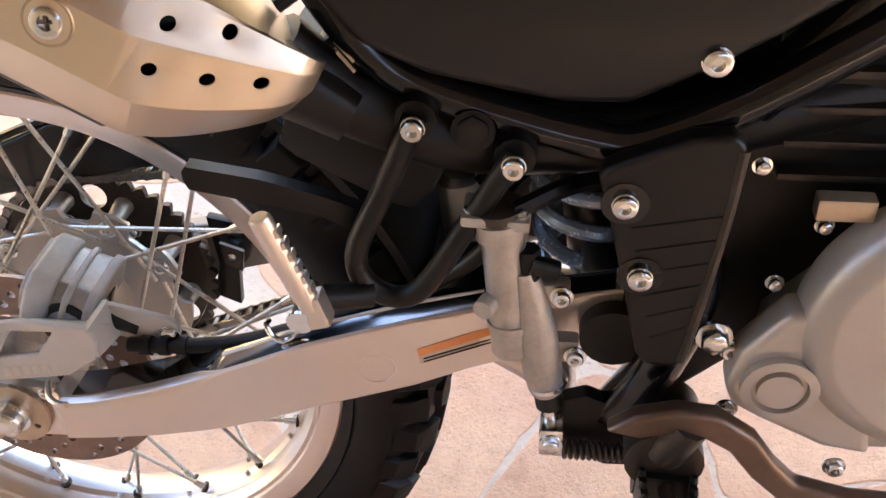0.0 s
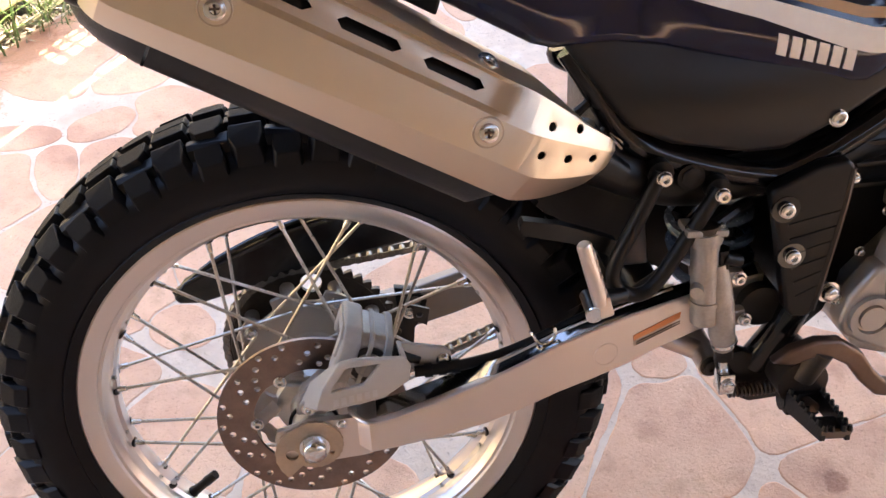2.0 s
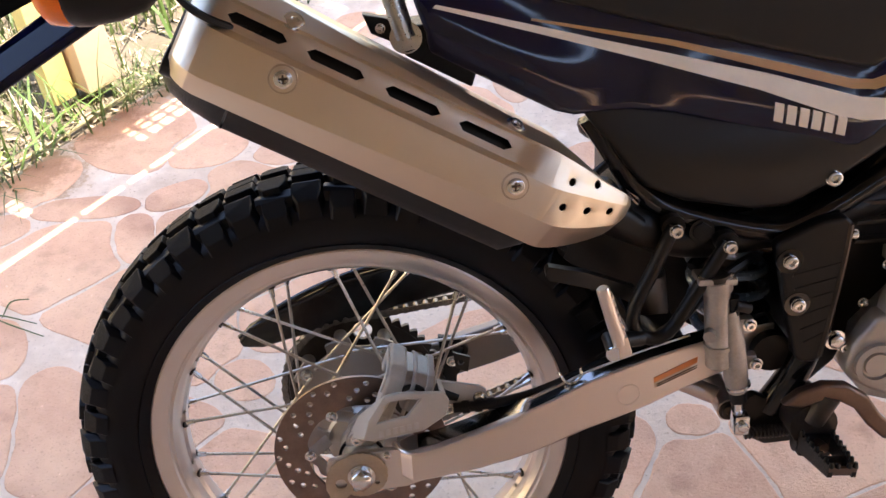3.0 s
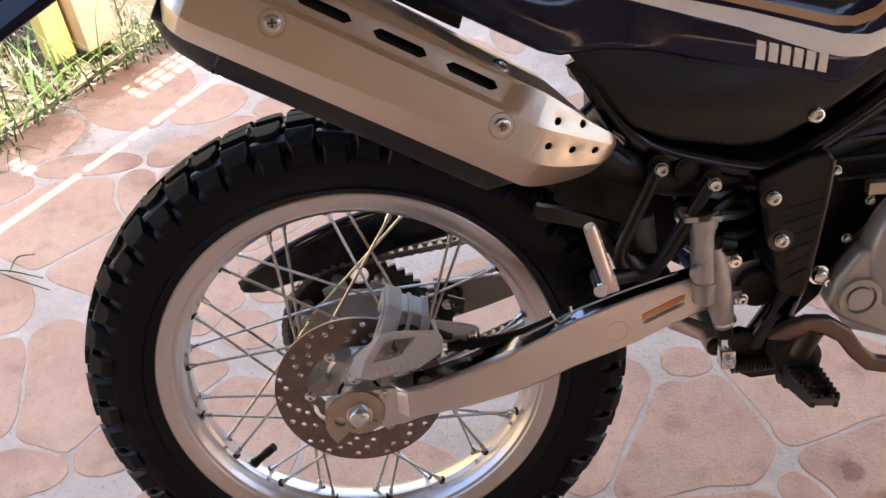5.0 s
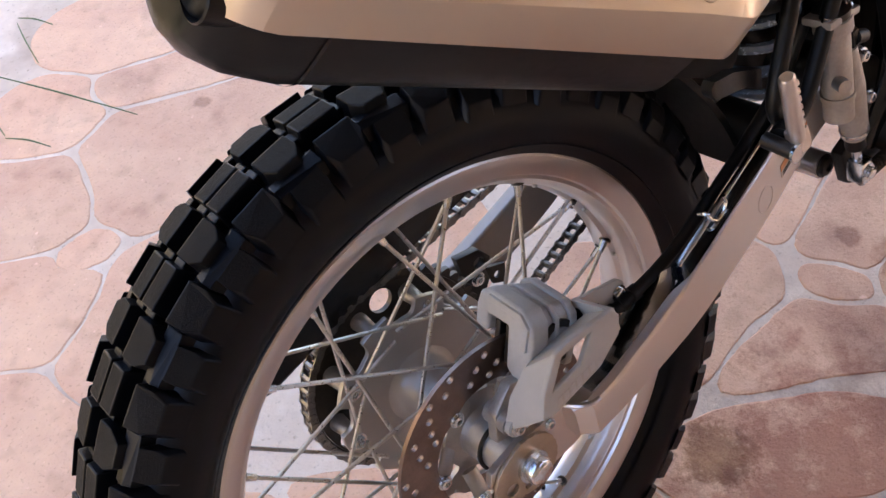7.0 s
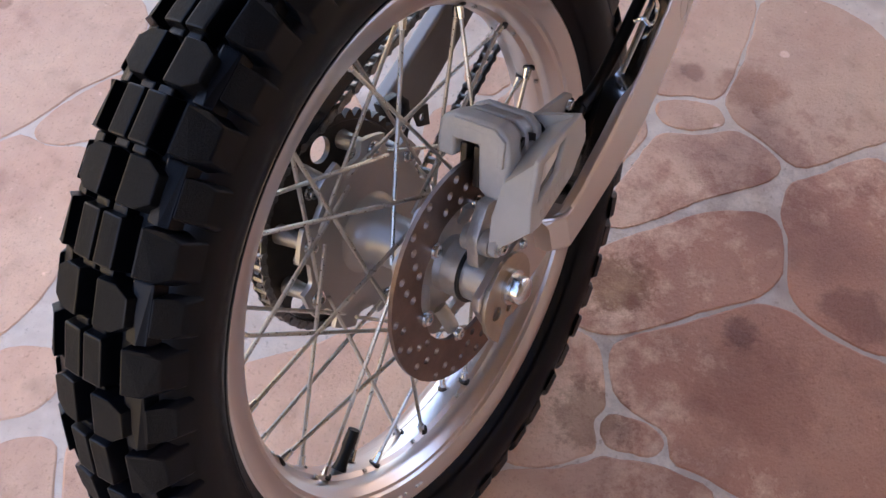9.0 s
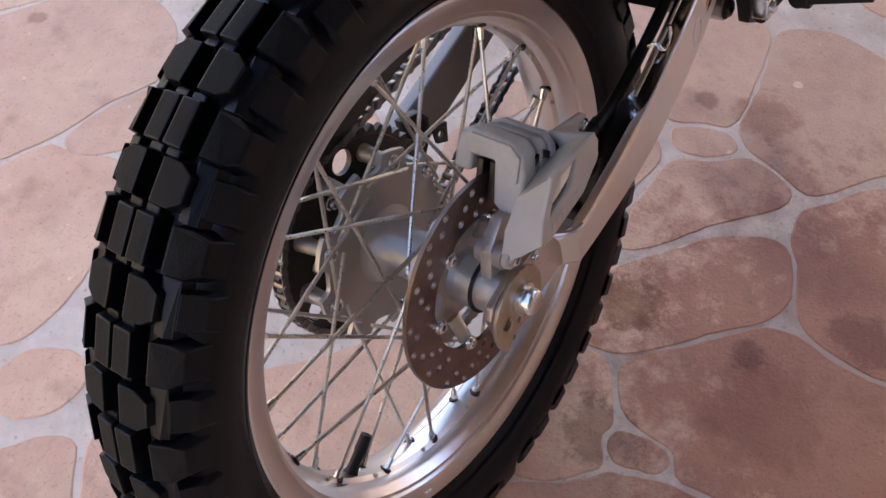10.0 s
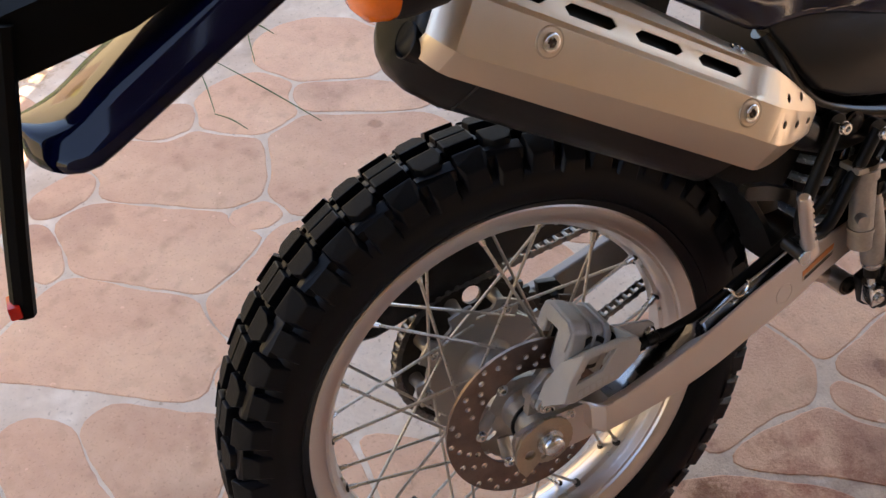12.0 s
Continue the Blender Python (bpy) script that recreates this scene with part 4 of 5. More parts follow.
for s0, v0 in ((0.0, 0.0), (-0.2245, 0.0)):
    p, n = shield_point(s0, v0), shield_normal(s0, v0)
    cup = part("screw_cup", stud(p - n * 0.001, 0.0125, 0.0025, n, n=0, washer=1.12), SHIELD, shield)
    rim_u, rim_v = MF, n.cross(MF).normalized()
    # Tan ring added as the shade round the recessed screw.
    part("cup_edge", tube([p + n * 0.0006 + (rim_u * math.cos(q) + rim_v * math.sin(q)) * 0.0120 for q in np.linspace(0, 2 * math.pi, 25)], 0.0011, 6, 1), CAM, cup, "tan ring for the shaded edge of the screw cup")
    scr = part("shield_screw", stud(p - n * 0.0002, 0.0080, 0.0042, n, n=0, washer=1.1), CHROME, shield)
    for ang in (0.5, 0.5 + math.pi / 2):
        d = (MF * math.cos(ang) + MV * math.sin(ang)) * 0.0036
        part("screw_slot", tube([p + n * 0.0027 - d, p + n * 0.0027 + d], 0.0009, 6, 1), PEDAL, scr)
for s0 in (-0.235, -0.020):
    p, n = shield_point(s0, 0.0440), shield_normal(s0, 0.0440)
    part("shield_screw", stud(p, 0.0075, 0.0035, n, n=0, washer=1.25), CHROME, shield)

# ---- frame tubes, guards and covers on the right side ----
frame_bm = tube([(0.258, -0.106, 0.714), (0.2755, -0.111, 0.687), (0.291, -0.112, 0.660), (0.306, -0.112, 0.638), (0.326, -0.112, 0.620), (0.358, -0.112, 0.605), (0.400, -0.112, 0.591), (0.432, -0.112, 0.583), (0.457, -0.112, 0.580), (0.492, -0.112, 0.594), (0.535, -0.112, 0.620), (0.570, -0.112, 0.645), (0.68, -0.105, 0.72)], 0.0125, 14)
main_frame = part("frame_tube", frame_bm, BLACK_PAINT, moto, "black painted steel frame tube")
part("down_tube", tube([(0.46, -0.115, 0.580), (0.50, -0.118, 0.50), (0.485, -0.116, 0.42), (0.46, -0.105, 0.36)], 0.017, 14), BLACK_PAINT, main_frame)
part("upper_tube", tube([(0.52, -0.10, 0.60), (0.62, -0.095, 0.72), (0.70, -0.08, 0.80)], 0.014, 12), BLACK_PAINT, main_frame)
part("left_tube", tube([(0.30, 0.12, 0.64), (0.3125, 0.12, 0.622), (0.44, 0.12, 0.578), (0.575, 0.122, 0.634)], 0.0125, 12), BLACK_PAINT, main_frame)
loop = part("footrest_bracket", tube([(0.337, -0.134, 0.604), (0.318, -0.136, 0.560), (0.2985, -0.138, 0.518), (0.2985, -0.138, 0.494), (0.316, -0.138, 0.480), (0.336, -0.138, 0.488), (0.362, -0.137, 0.530), (0.392, -0.135, 0.582)], 0.0072, 12), BLACK, moto, "black tube passenger footrest bracket")
for p in ((0.337, -0.136, 0.602), (0.392, -0.136, 0.580)):
    part("mount", tube([Vector(p) + Vector((0, 0.002, 0)), Vector(p) + Vector((0, 0.03, 0))], 0.012, 12, 1), BLACK, loop)
    bolt(Vector(p) + Vector((0, -0.006, 0)), 0.0064, 0.007, parent=loop, washer=1.1)
bolt((0.368, -0.126, 0.592), 0.0095, 0.003, material=BLACK, socket=False)
peg = part("passenger_footpeg", join(
    tube([(0.2560, -0.1815, 0.5660), (0.2566, -0.1812, 0.5640), (0.2680, -0.1765, 0.5250), (0.2760, -0.1735, 0.4985)], 0.007, 16, 1, flat=0.9, radii=[0.0052, 0.0068, 0.0072, 0.0074]),
    box((0.2785, -0.1725, 0.4960), (0.0135, 0.014, 0.022), 0.002, Matrix.Rotation(-0.27, 4, "Y"))), SWING, moto, "folded aluminium passenger footpeg")
for k in range(6):
    t0 = 0.12 + 0.13 * k
    part("grip_tooth", box((0.2566 + 0.0194 * t0 + 0.0062, -0.1812 + 0.0077 * t0, 0.5640 - 0.0655 * t0), (0.0034, 0.008, 0.0052), 0.0008, Matrix.Rotation(-0.28, 4, "Y")), SWING, peg)
part("pivot_pin", tube([(0.2690, -0.1770, 0.4890), (0.2690, -0.1480, 0.4920)], 0.0068, 14, 1), DARK, peg)
part("pin_head", tube([(0.2690, -0.1790, 0.4888), (0.2690, -0.1765, 0.4890)], 0.0082, 14, 1), CHROME, peg)
part("peg_stay", tube([(0.278, -0.155, 0.4900), (0.305, -0.142, 0.4840)], 0.0085, 12, 1), BLACK, peg)

fg_out = [(0.438, 0.575), (0.4425, 0.580), (0.4685, 0.5925), (0.4860, 0.6000), (0.508, 0.602), (0.5145, 0.596), (0.5120, 0.560), (0.5020, 0.480), (0.4965, 0.442), (0.490, 0.437), (0.474, 0.439), (0.4675, 0.448), (0.4460, 0.545)]
fguard = part("frame_guard", prism(fg_out, -0.126, -0.143, (), 0.005, 3), BLACK, moto, "black ribbed plastic frame guard")
# Brownish rod added for the reflection along the right edge.
part("guard_edge_reflection", tube([(0.5130, -0.141, 0.594), (0.5095, -0.141, 0.548), (0.5005, -0.141, 0.478), (0.4950, -0.141, 0.444)], 0.0035, 8), DARK, fguard)
for k in range(6):
    z = 0.462 + 0.016 * k
    x0 = float(np.interp(z, [0.45, 0.515, 0.59], [0.478, 0.463, 0.449]))
    x1 = float(np.interp(z + 0.008, [0.44, 0.54, 0.6], [0.492, 0.506, 0.512]))
    part("rib", tube([(x0, -0.1428, z), (x1, -0.1428, z + 0.010)], 0.0014, 6, 1), BLACK, fguard)
for p in ((0.4535, 0.559), (0.4655, 0.509)):
    part("recess", tube([(p[0], -0.1405, p[1]), (p[0], -0.1440, p[1])], 0.0135, 18, 1), BLACK_PAINT, fguard)
    bolt((p[0], -0.1440, p[1]), 0.0070, 0.006, parent=fguard, washer=1.08)

for p, q in (((0.262, -0.118, 0.660), (0.288, -0.108, 0.676)), ((0.280, -0.116, 0.632), (0.304, -0.108, 0.648))):
    part("shield_stay", tube([p, q], 0.0045, 8, 1), BLACK, main_frame)
for z0 in (0.640, 0.634):
    part("wire_clip", tube([(0.293, -0.118, z0), (0.303, -0.122, z0 - 0.010)], 0.0024, 8, 1), CHROME, main_frame)

# rear brake master cylinder
mc = part("rear_master_cylinder", tube([(0.383, -0.132, 0.540), (0.3845, -0.132, 0.528), (0.385, -0.132, 0.524), (0.389, -0.132, 0.470), (0.391, -0.132, 0.438)], 0.016, 18, 1, radii=[0.0165, 0.0165, 0.0135, 0.0135, 0.0135]),
          BODY, moto, "dull grey cast rear brake master cylinder")
part("pump_body", tube([(0.398, -0.136, 0.505), (0.4055, -0.134, 0.462), (0.411, -0.133, 0.418), (0.4112, -0.133, 0.416), (0.414, -0.132, 0.405)], 0.0125, 16, 1, radii=[0.008, 0.0125, 0.0130, 0.0115, 0.0115]), BODY, mc)
part("body_web", box((0.398, -0.128, 0.470), (0.020, 0.022, 0.050), 0.004), BODY, mc)
for p in ((0.413, -0.128, 0.482), (0.420, -0.126, 0.436)):
    part("mounting_lug", box(p, (0.026, 0.012, 0.018), 0.003), BODY, mc)
part("cap_flange", box((0.3815, -0.132, 0.542), (0.040, 0.028, 0.007), 0.002, Matrix.Rotation(0.06, 4, "Y")), BODY, mc)
for dx in (-0.015, 0.014):
    bolt((0.3815 + dx, -0.138, 0.5455), 0.0035, 0.003, (0, -0.4, 1), CHROME, mc, n=0)
part("body_seam", tube([(0.3895, -0.132, 0.464), (0.3898, -0.132, 0.459)], 0.0150, 18, 1), BODY, mc)
part("side_boss", tube([(0.378, -0.140, 0.482), (0.374, -0.150, 0.482)], 0.0065, 14, 1), BODY, mc)
part("banjo", tube([(0.402, -0.140, 0.512), (0.418, -0.138, 0.506)], 0.0062, 10, 1), BLACK, mc)
part("banjo_bolt", tube([(0.400, -0.136, 0.520), (0.402, -0.136, 0.500)], 0.0075, 6, 1), BLACK, mc)
part("clip_ring", tube([(0.4135, -0.132, 0.412), (0.4142, -0.132, 0.409)], 0.0135, 18, 1), CHROME, mc)
part("reservoir_cap", tube([(0.3825, -0.132, 0.541), (0.382, -0.132, 0.547)], 0.0155, 18, 1), DARK, mc)
part("inlet_hose", tube([(0.392, -0.134, 0.545), (0.42, -0.118, 0.552), (0.44, -0.09, 0.54)], 0.006, 8), BLACK, mc)
part("rod_boot", tube([(0.414, -0.132, 0.406), (0.416, -0.132, 0.390)], 0.0095, 12, 1), BLACK, mc)
part("push_rod", tube([(0.416, -0.132, 0.392), (0.4175, -0.133, 0.368)], 0.005, 10, 1), CHROME, mc)
part("clevis", box((0.418, -0.135, 0.364), (0.016, 0.018, 0.024), 0.002), CHROME, mc)
bolt((0.418, -0.144, 0.364), 0.006, 0.005, parent=mc, socket=False)
for x, z in ((0.421, 0.484), (0.431, 0.436)):
    bolt((x, -0.134, z), 0.0054, 0.006, parent=mc)

# body panels
LIP_X, LIP_Z = (0.105, 0.155, 0.239, 0.293, 0.402, 0.515, 0.549, 0.66), (0.796, 0.766, 0.7235, 0.724, 0.699, 0.671, 0.697, 0.79)


def swell_tail(x, z):
    """How far the side panel swells out over its lower lip."""
    h = z - float(np.interp(x, LIP_X, LIP_Z))
    return 0.011 * math.exp(-((h - 0.034) / 0.030) ** 2) - 0.010 * math.exp(-((x - 0.30) / 0.06) ** 2) * math.exp(-((h - 0.03) / 0.03) ** 2)


def swell_cover(x, z):
    return 0.013 * max(0.0, 1 - ((z - 0.662) / 0.058) ** 2) * max(0.0, 1 - ((x - 0.40) / 0.16) ** 2)


def panel(name, outline, y0, y1, material, label="", parent=None, swell=None, bevel=0.006):
    bm = prism(outline, y0, y1, (), bevel, 3)
    if swell:
        for axis, lo, hi, n in ((0, -0.02, 0.66, 50), (2, 0.60, 0.86, 34)):
            for k in range(n):
                co, no = [0, 0, 0], [0, 0, 0]
                co[axis], no[axis] = lo + (hi - lo) * (k + 0.37) / n, 1
                bmesh.ops.bisect_plane(bm, geom=bm.verts[:] + bm.edges[:] + bm.faces[:], plane_co=co, plane_no=no)
        for v in bm.verts:
            if v.co.y < -0.12 or abs(v.co.y - y1) < 0.001:
                v.co.y -= swell(v.co.x, v.co.z)
    ob = part(name, bm, material, parent or moto, label)
    return ob


lower = [(0.240, 0.735), (0.254, 0.716), (0.278, 0.685), (0.289, 0.668), (0.3084, 0.6465), (0.345, 0.6290), (0.4185, 0.6120), (0.452, 0.6120), (0.490, 0.634), (0.555, 0.672), (0.66, 0.735), (0.66, 0.80), (0.56, 0.75), (0.24, 0.76)]
side_cover = panel("side_cover", lower, -0.092, -0.126, SATIN, "black plastic side cover", swell=swell_cover)
tail = [(0.080, 0.905), (0.0965, 0.838), (0.1048, 0.8113), (0.1056, 0.7935), (0.155, 0.766), (0.220, 0.729), (0.239, 0.7235), (0.265, 0.7245), (0.293, 0.724), (0.336, 0.717), (0.402, 0.699), (0.481, 0.677), (0.500, 0.6715), (0.515, 0.671), (0.531, 0.680), (0.549, 0.697), (0.66, 0.79), (0.66, 0.98), (0.07, 0.98)]
blue = panel("side_panel", tail, -0.085, -0.131, BLUE, "glossy dark blue plastic side panel", swell=swell_tail, bevel=0.008)
cream = panel("cream_stripe", [(0.112, 0.835), (0.25, 0.790), (0.33, 0.764), (0.409, 0.739), (0.485, 0.7085), (0.510, 0.7015), (0.535, 0.699), (0.556, 0.706), (0.60, 0.735), (0.60, 0.760), (0.556, 0.728), (0.535, 0.721), (0.510, 0.723), (0.42, 0.752), (0.33, 0.776), (0.25, 0.798), (0.115, 0.8375)], -0.130, -0.1318, CREAM, "cream decal stripe", blue, swell_tail, bevel=0.0)
panel("gold_stripe", [(0.20, 0.816), (0.33, 0.7835), (0.44, 0.750), (0.500, 0.7315), (0.522, 0.7295), (0.540, 0.735), (0.60, 0.782), (0.60, 0.792), (0.538, 0.745), (0.520, 0.7385), (0.500, 0.7405), (0.44, 0.7585), (0.33, 0.789), (0.20, 0.818)], -0.130, -0.1319, GOLD, "gold decal stripe", blue, swell_tail, bevel=0.0)
panel("navy_line", [(0.20, 0.8195), (0.33, 0.7905), (0.44, 0.7600), (0.500, 0.7425), (0.520, 0.7400), (0.537, 0.7470), (0.60, 0.795), (0.60, 0.799), (0.536, 0.751), (0.520, 0.7435), (0.500, 0.7455), (0.44, 0.7630), (0.33, 0.7925), (0.20, 0.8205)], -0.130, -0.1325, BLUE, "", blue, swell_tail, bevel=0.0)
black_panel = panel("seat_side", [(0.19, 0.842), (0.33, 0.7985), (0.44, 0.7680), (0.505, 0.7505), (0.522, 0.7495), (0.535, 0.758), (0.575, 0.80), (0.575, 0.98), (0.16, 0.98)], -0.125, -0.1365, SATIN, "matt black side panel below the seat", bevel=0.006)
for i in range(6):
    x0 = 0.4260 + 0.0124 * i
    z0 = 0.7060 - 0.0036 * i
    panel("brand_bar", [(x0 + 0.001, z0), (x0 + 0.0098, z0 - 0.0027), (x0 + 0.0086, z0 + 0.0169), (x0 - 0.0002, z0 + 0.0196)], -0.1300, -0.1320, CREAM, "", blue, swell_tail, bevel=0.0)
bolt((0.494, -0.1325, 0.641), 0.0075, 0.006, parent=side_cover, washer=1.1)
under = panel("under_tail", [(0.075, 0.812), (0.0855, 0.786), (0.146, 0.7515), (0.153, 0.772), (0.11, 0.815)], -0.06, -0.108, BLACK, "black plastic tail bracket", bevel=0.003)
rail = part("grab_rail", tube([(0.055, -0.105, 0.93), (0.070, -0.112, 0.870), (0.0805, -0.116, 0.830), (0.0868, -0.117, 0.806)], 0.0098, 14), SPOKE, moto, "grey steel grab rail")
part("rail_foot", tube([(0.0868, -0.1195, 0.8060), (0.0872, -0.0950, 0.8040)], 0.0135, 18, 1), BLACK, rail)
part("foot_ring", tube([(0.0868, -0.1205, 0.8060), (0.0868, -0.1190, 0.8060)], 0.0150, 20, 1), SPOKE, rail)
part("rail_bracket", prism([(0.048, 0.826), (0.055, 0.807), (0.085, 0.793), (0.094, 0.800), (0.090, 0.814), (0.066, 0.822)], -0.085, -0.100, (), 0.002), BLACK, rail)
bolt((0.064, -0.100, 0.812), 0.0035, 0.003, parent=rail)

# Black block, added to stop light leaking through the frame.
part("dark_filler_block", box((0.37, 0.0, 0.605), (0.15, 0.13, 0.085), 0.012), BLACK, moto, "black filler block that darkens the gap inside the frame")
# dark parts inside: airbox filler, shock, inner mudguard, engine
inner_guard = []
for i in range(15):
    a = radians(14 + 36 * i / 14)
    inner_guard.append((AXLE.x + 0.338 * math.cos(a), AXLE.z + 0.338 * math.sin(a)))
inner_guard += [(AXLE.x + 0.345 * math.cos(radians(14 + 36 * i / 14)), AXLE.z + 0.345 * math.sin(radians(14 + 36 * i / 14))) for i in range(14, -1, -1)]
part("inner_mudguard", prism(inner_guard, -0.075, 0.075, (), 0.001), BLACK, moto, "black plastic inner mudguard")
# Black sheet added so the gaps behind the frame stay in the dark.
part("dark_backing", prism([(0.305, 0.600), (0.36, 0.63), (0.55, 0.63), (0.55, 0.385), (0.47, 0.345), (0.405, 0.385), (0.365, 0.395), (0.33, 0.455)], 0.060, 0.068, (), 0.003), BLACK, moto, "black sheet added to darken the gaps behind the frame")
# Another black block, dark filler where the airbox sits.
part("airbox", box((0.43, 0.0, 0.69), (0.22, 0.16, 0.18), 0.02), BLACK, moto, "black filler block in the airbox's place")
shock = part("rear_shock", tube([(0.425, 0.0, 0.60), (0.450, 0.0, 0.40)], 0.024, 16, 1), DARK, moto, "rear suspension shock absorber")
coil = [(0.428 + 0.020 * t + 0.042 * math.cos(14 * math.pi * t), 0.042 * math.sin(14 * math.pi * t), 0.595 - 0.19 * t) for t in np.linspace(0, 1, 160)]
part("coil_spring", tube(coil, 0.0058, 8, 1), SPRING, shock, "pale blue-grey coil spring")
tank = part("shock_reservoir", tube([(0.345, -0.02, 0.500), (0.345, -0.02, 0.495), (0.350, -0.02, 0.445), (0.350, -0.02, 0.440)], 0.02, 16, 1, radii=[0.012, 0.017, 0.017, 0.012]), ALLOY, moto, "grey reservoir beside the shock")
part("bracket_arm", bevelled(loft([[Vector((x, y, z0)), Vector((x, y, z1)), Vector((x, y + 0.010, z1)), Vector((x, y + 0.010, z0))]
                                   for x, y, z0, z1 in ((0.2055, -0.1560, 0.5705, 0.5765), (0.2085, -0.1570, 0.5655, 0.5805), (0.245, -0.1430, 0.5480, 0.5650), (0.275, -0.1300, 0.5320, 0.5470), (0.302, -0.1230, 0.5120, 0.5320))]), 0.0025, 2, 30), BLACK, loop, "black footrest bracket arm")
part("rear_inner_fender", box((0.295, -0.02, 0.555), (0.11, 0.12, 0.08), 0.02, Matrix.Rotation(0.5, 4, "Y")), BLACK, moto)
engine = part("crankcase", bevelled(loft([[Vector((x, y, z)) for x, z in ((0.545, 0.40), (0.55, 0.45), (0.62, 0.53), (0.74, 0.53), (0.78, 0.44), (0.74, 0.36), (0.62, 0.355), (0.56, 0.375))] for y in (-0.118, 0.10)]), 0.012, 3), ALLOY, moto, "cast aluminium engine crankcase")
part("clutch_cover", join(
    tube([(0.653, -0.124, 0.477), (0.653, -0.143, 0.477), (0.653, -0.150, 0.477), (0.653, -0.1545, 0.477), (0.653, -0.1545, 0.477), (0.653, -0.1560, 0.477)], 0.085, 64, 1, radii=[0.094, 0.092, 0.088, 0.080, 0.0765, 0.0740])), COVER, engine, "round silver clutch cover")
part("cover_lobe", bevelled(prism([(0.5235, 0.4265), (0.5300, 0.4540), (0.553, 0.487), (0.60, 0.492), (0.62, 0.375), (0.590, 0.380), (0.5470, 0.402), (0.530, 0.412)], -0.120, -0.146, (), 0.006, 3), 0), COVER, engine)
part("plug_ring", lathe([(0.0, 0), (0.0235, 0), (0.0235, -0.006), (0.0175, -0.007), (0.0165, -0.003), (0.0, -0.003)], 28, Vector((0.555, -0.146, 0.4325))), COVER, engine)
part("plug", lathe([(0.0, 0), (0.0140, 0), (0.0135, -0.0045), (0.0, -0.0045)], 24, Vector((0.555, -0.1485, 0.4325))), COVER, engine)
part("engine_mount", prism([(0.50, 0.36), (0.49, 0.60), (0.70, 0.68), (0.70, 0.46), (0.56, 0.45), (0.54, 0.40)], -0.085, 0.06, (), 0.006), BLACK, engine, "black engine mount and frame web")
part("cylinder", box((0.64, 0.0, 0.62), (0.13, 0.16, 0.18), 0.015), DARK, engine, "dark finned engine cylinder")
for k in range(6):
    part("fin", box((0.63, 0.0, 0.55 + 0.022 * k), (0.175, 0.19, 0.005), 0.0015), DARK, engine)
part("tan_bracket", box((0.574, -0.128, 0.553), (0.032, 0.012, 0.014), 0.002), CAM, engine)
for x, z in ((0.568, 0.534), (0.547, 0.491), (0.528, 0.572)):
    bolt((x, -0.118, z), 0.0042, 0.006, parent=engine, socket=False)
bolt((0.515, -0.130, 0.456), 0.0085, 0.010, parent=engine, socket=False)
for x, z in ((0.526, 0.446), (0.53, 0.395), (0.585, 0.474), (0.60, 0.365)):
    bolt((x, -0.146 if x > 0.53 else -0.13, z), 0.0055, 0.006, parent=engine)
part("vent_hose", tube([(0.372, -0.10, 0.535), (0.40, -0.085, 0.555), (0.44, -0.08, 0.555), (0.47, -0.07, 0.545)], 0.012, 12), BLACK_PAINT, moto)

# linkage, pedal, footpeg
part("suspension_link", join(tube([(0.375, -0.06, 0.372), (0.420, -0.07, 0.352)], 0.011, 10, 1), tube([(0.420, -0.095, 0.352), (0.420, 0.05, 0.352)], 0.014, 14, 1)), SWING, moto, "aluminium suspension linkage arm")
bolt((0.420, -0.095, 0.352), 0.009, 0.006, material=DARK)
pl = [(0.452, 0.399), (0.470, 0.4135), (0.495, 0.421), (0.520, 0.418), (0.545, 0.400), (0.560, 0.378), (0.575, 0.362), (0.610, 0.352), (0.66, 0.350), (0.66, 0.334), (0.605, 0.336), (0.566, 0.346), (0.546, 0.366), (0.530, 0.388), (0.512, 0.399), (0.495, 0.401), (0.474, 0.394)]
pedal = part("brake_pedal", prism(pl, -0.150, -0.164, (), 0.004, 3), PEDAL, moto, "brown-black steel brake pedal")
part("pedal_boss", tube([(0.492, -0.10, 0.365), (0.492, -0.155, 0.365)], 0.026, 20, 1), DARK, pedal)
part("pedal_stem", tube([(0.492, -0.150, 0.37), (0.505, -0.156, 0.405)], 0.013, 10, 1), DARK, pedal)
bracket = part("footpeg_bracket", prism([(0.415, 0.375), (0.44, 0.385), (0.50, 0.36), (0.50, 0.32), (0.455, 0.318), (0.425, 0.335)], -0.105, -0.118, (), 0.003), BLACK, moto, "black steel footpeg bracket")
peg_m = Matrix.Translation((0.4945, -0.190, 0.3555)) @ Matrix.Rotation(radians(-5), 4, "X") @ Matrix.Rotation(radians(5), 4, "Y")


def put(bm, m=peg_m):
    bm.transform(m)
    return bm


def peg_bar(x_root, x_end, wide, low_root, low_end, y_root=0.034, y_end=-0.034):
    """One wall of the footpeg, from its root to its outer end."""
    return put(bevelled(loft([[Vector((x - wide, y, low)), Vector((x + wide, y, low)), Vector((x + wide, y, 0.004)), Vector((x - wide, y, 0.004))]
                              for x, y, low in ((x_root, y_root, low_root), ((x_root + x_end) / 2, (y_root + y_end) / 2, (low_root + low_end) / 2), (x_end, y_end, low_end))]), 0.0012, 2, 30))


footpeg = part("rider_footpeg", put(join(box((0, 0.036, -0.010), (0.036, 0.014, 0.026), 0.003), tube([(-0.020, 0.042, -0.012), (0.020, 0.042, -0.012)], 0.010, 14, 1))), BLACK, moto, "black serrated steel rider footpeg")
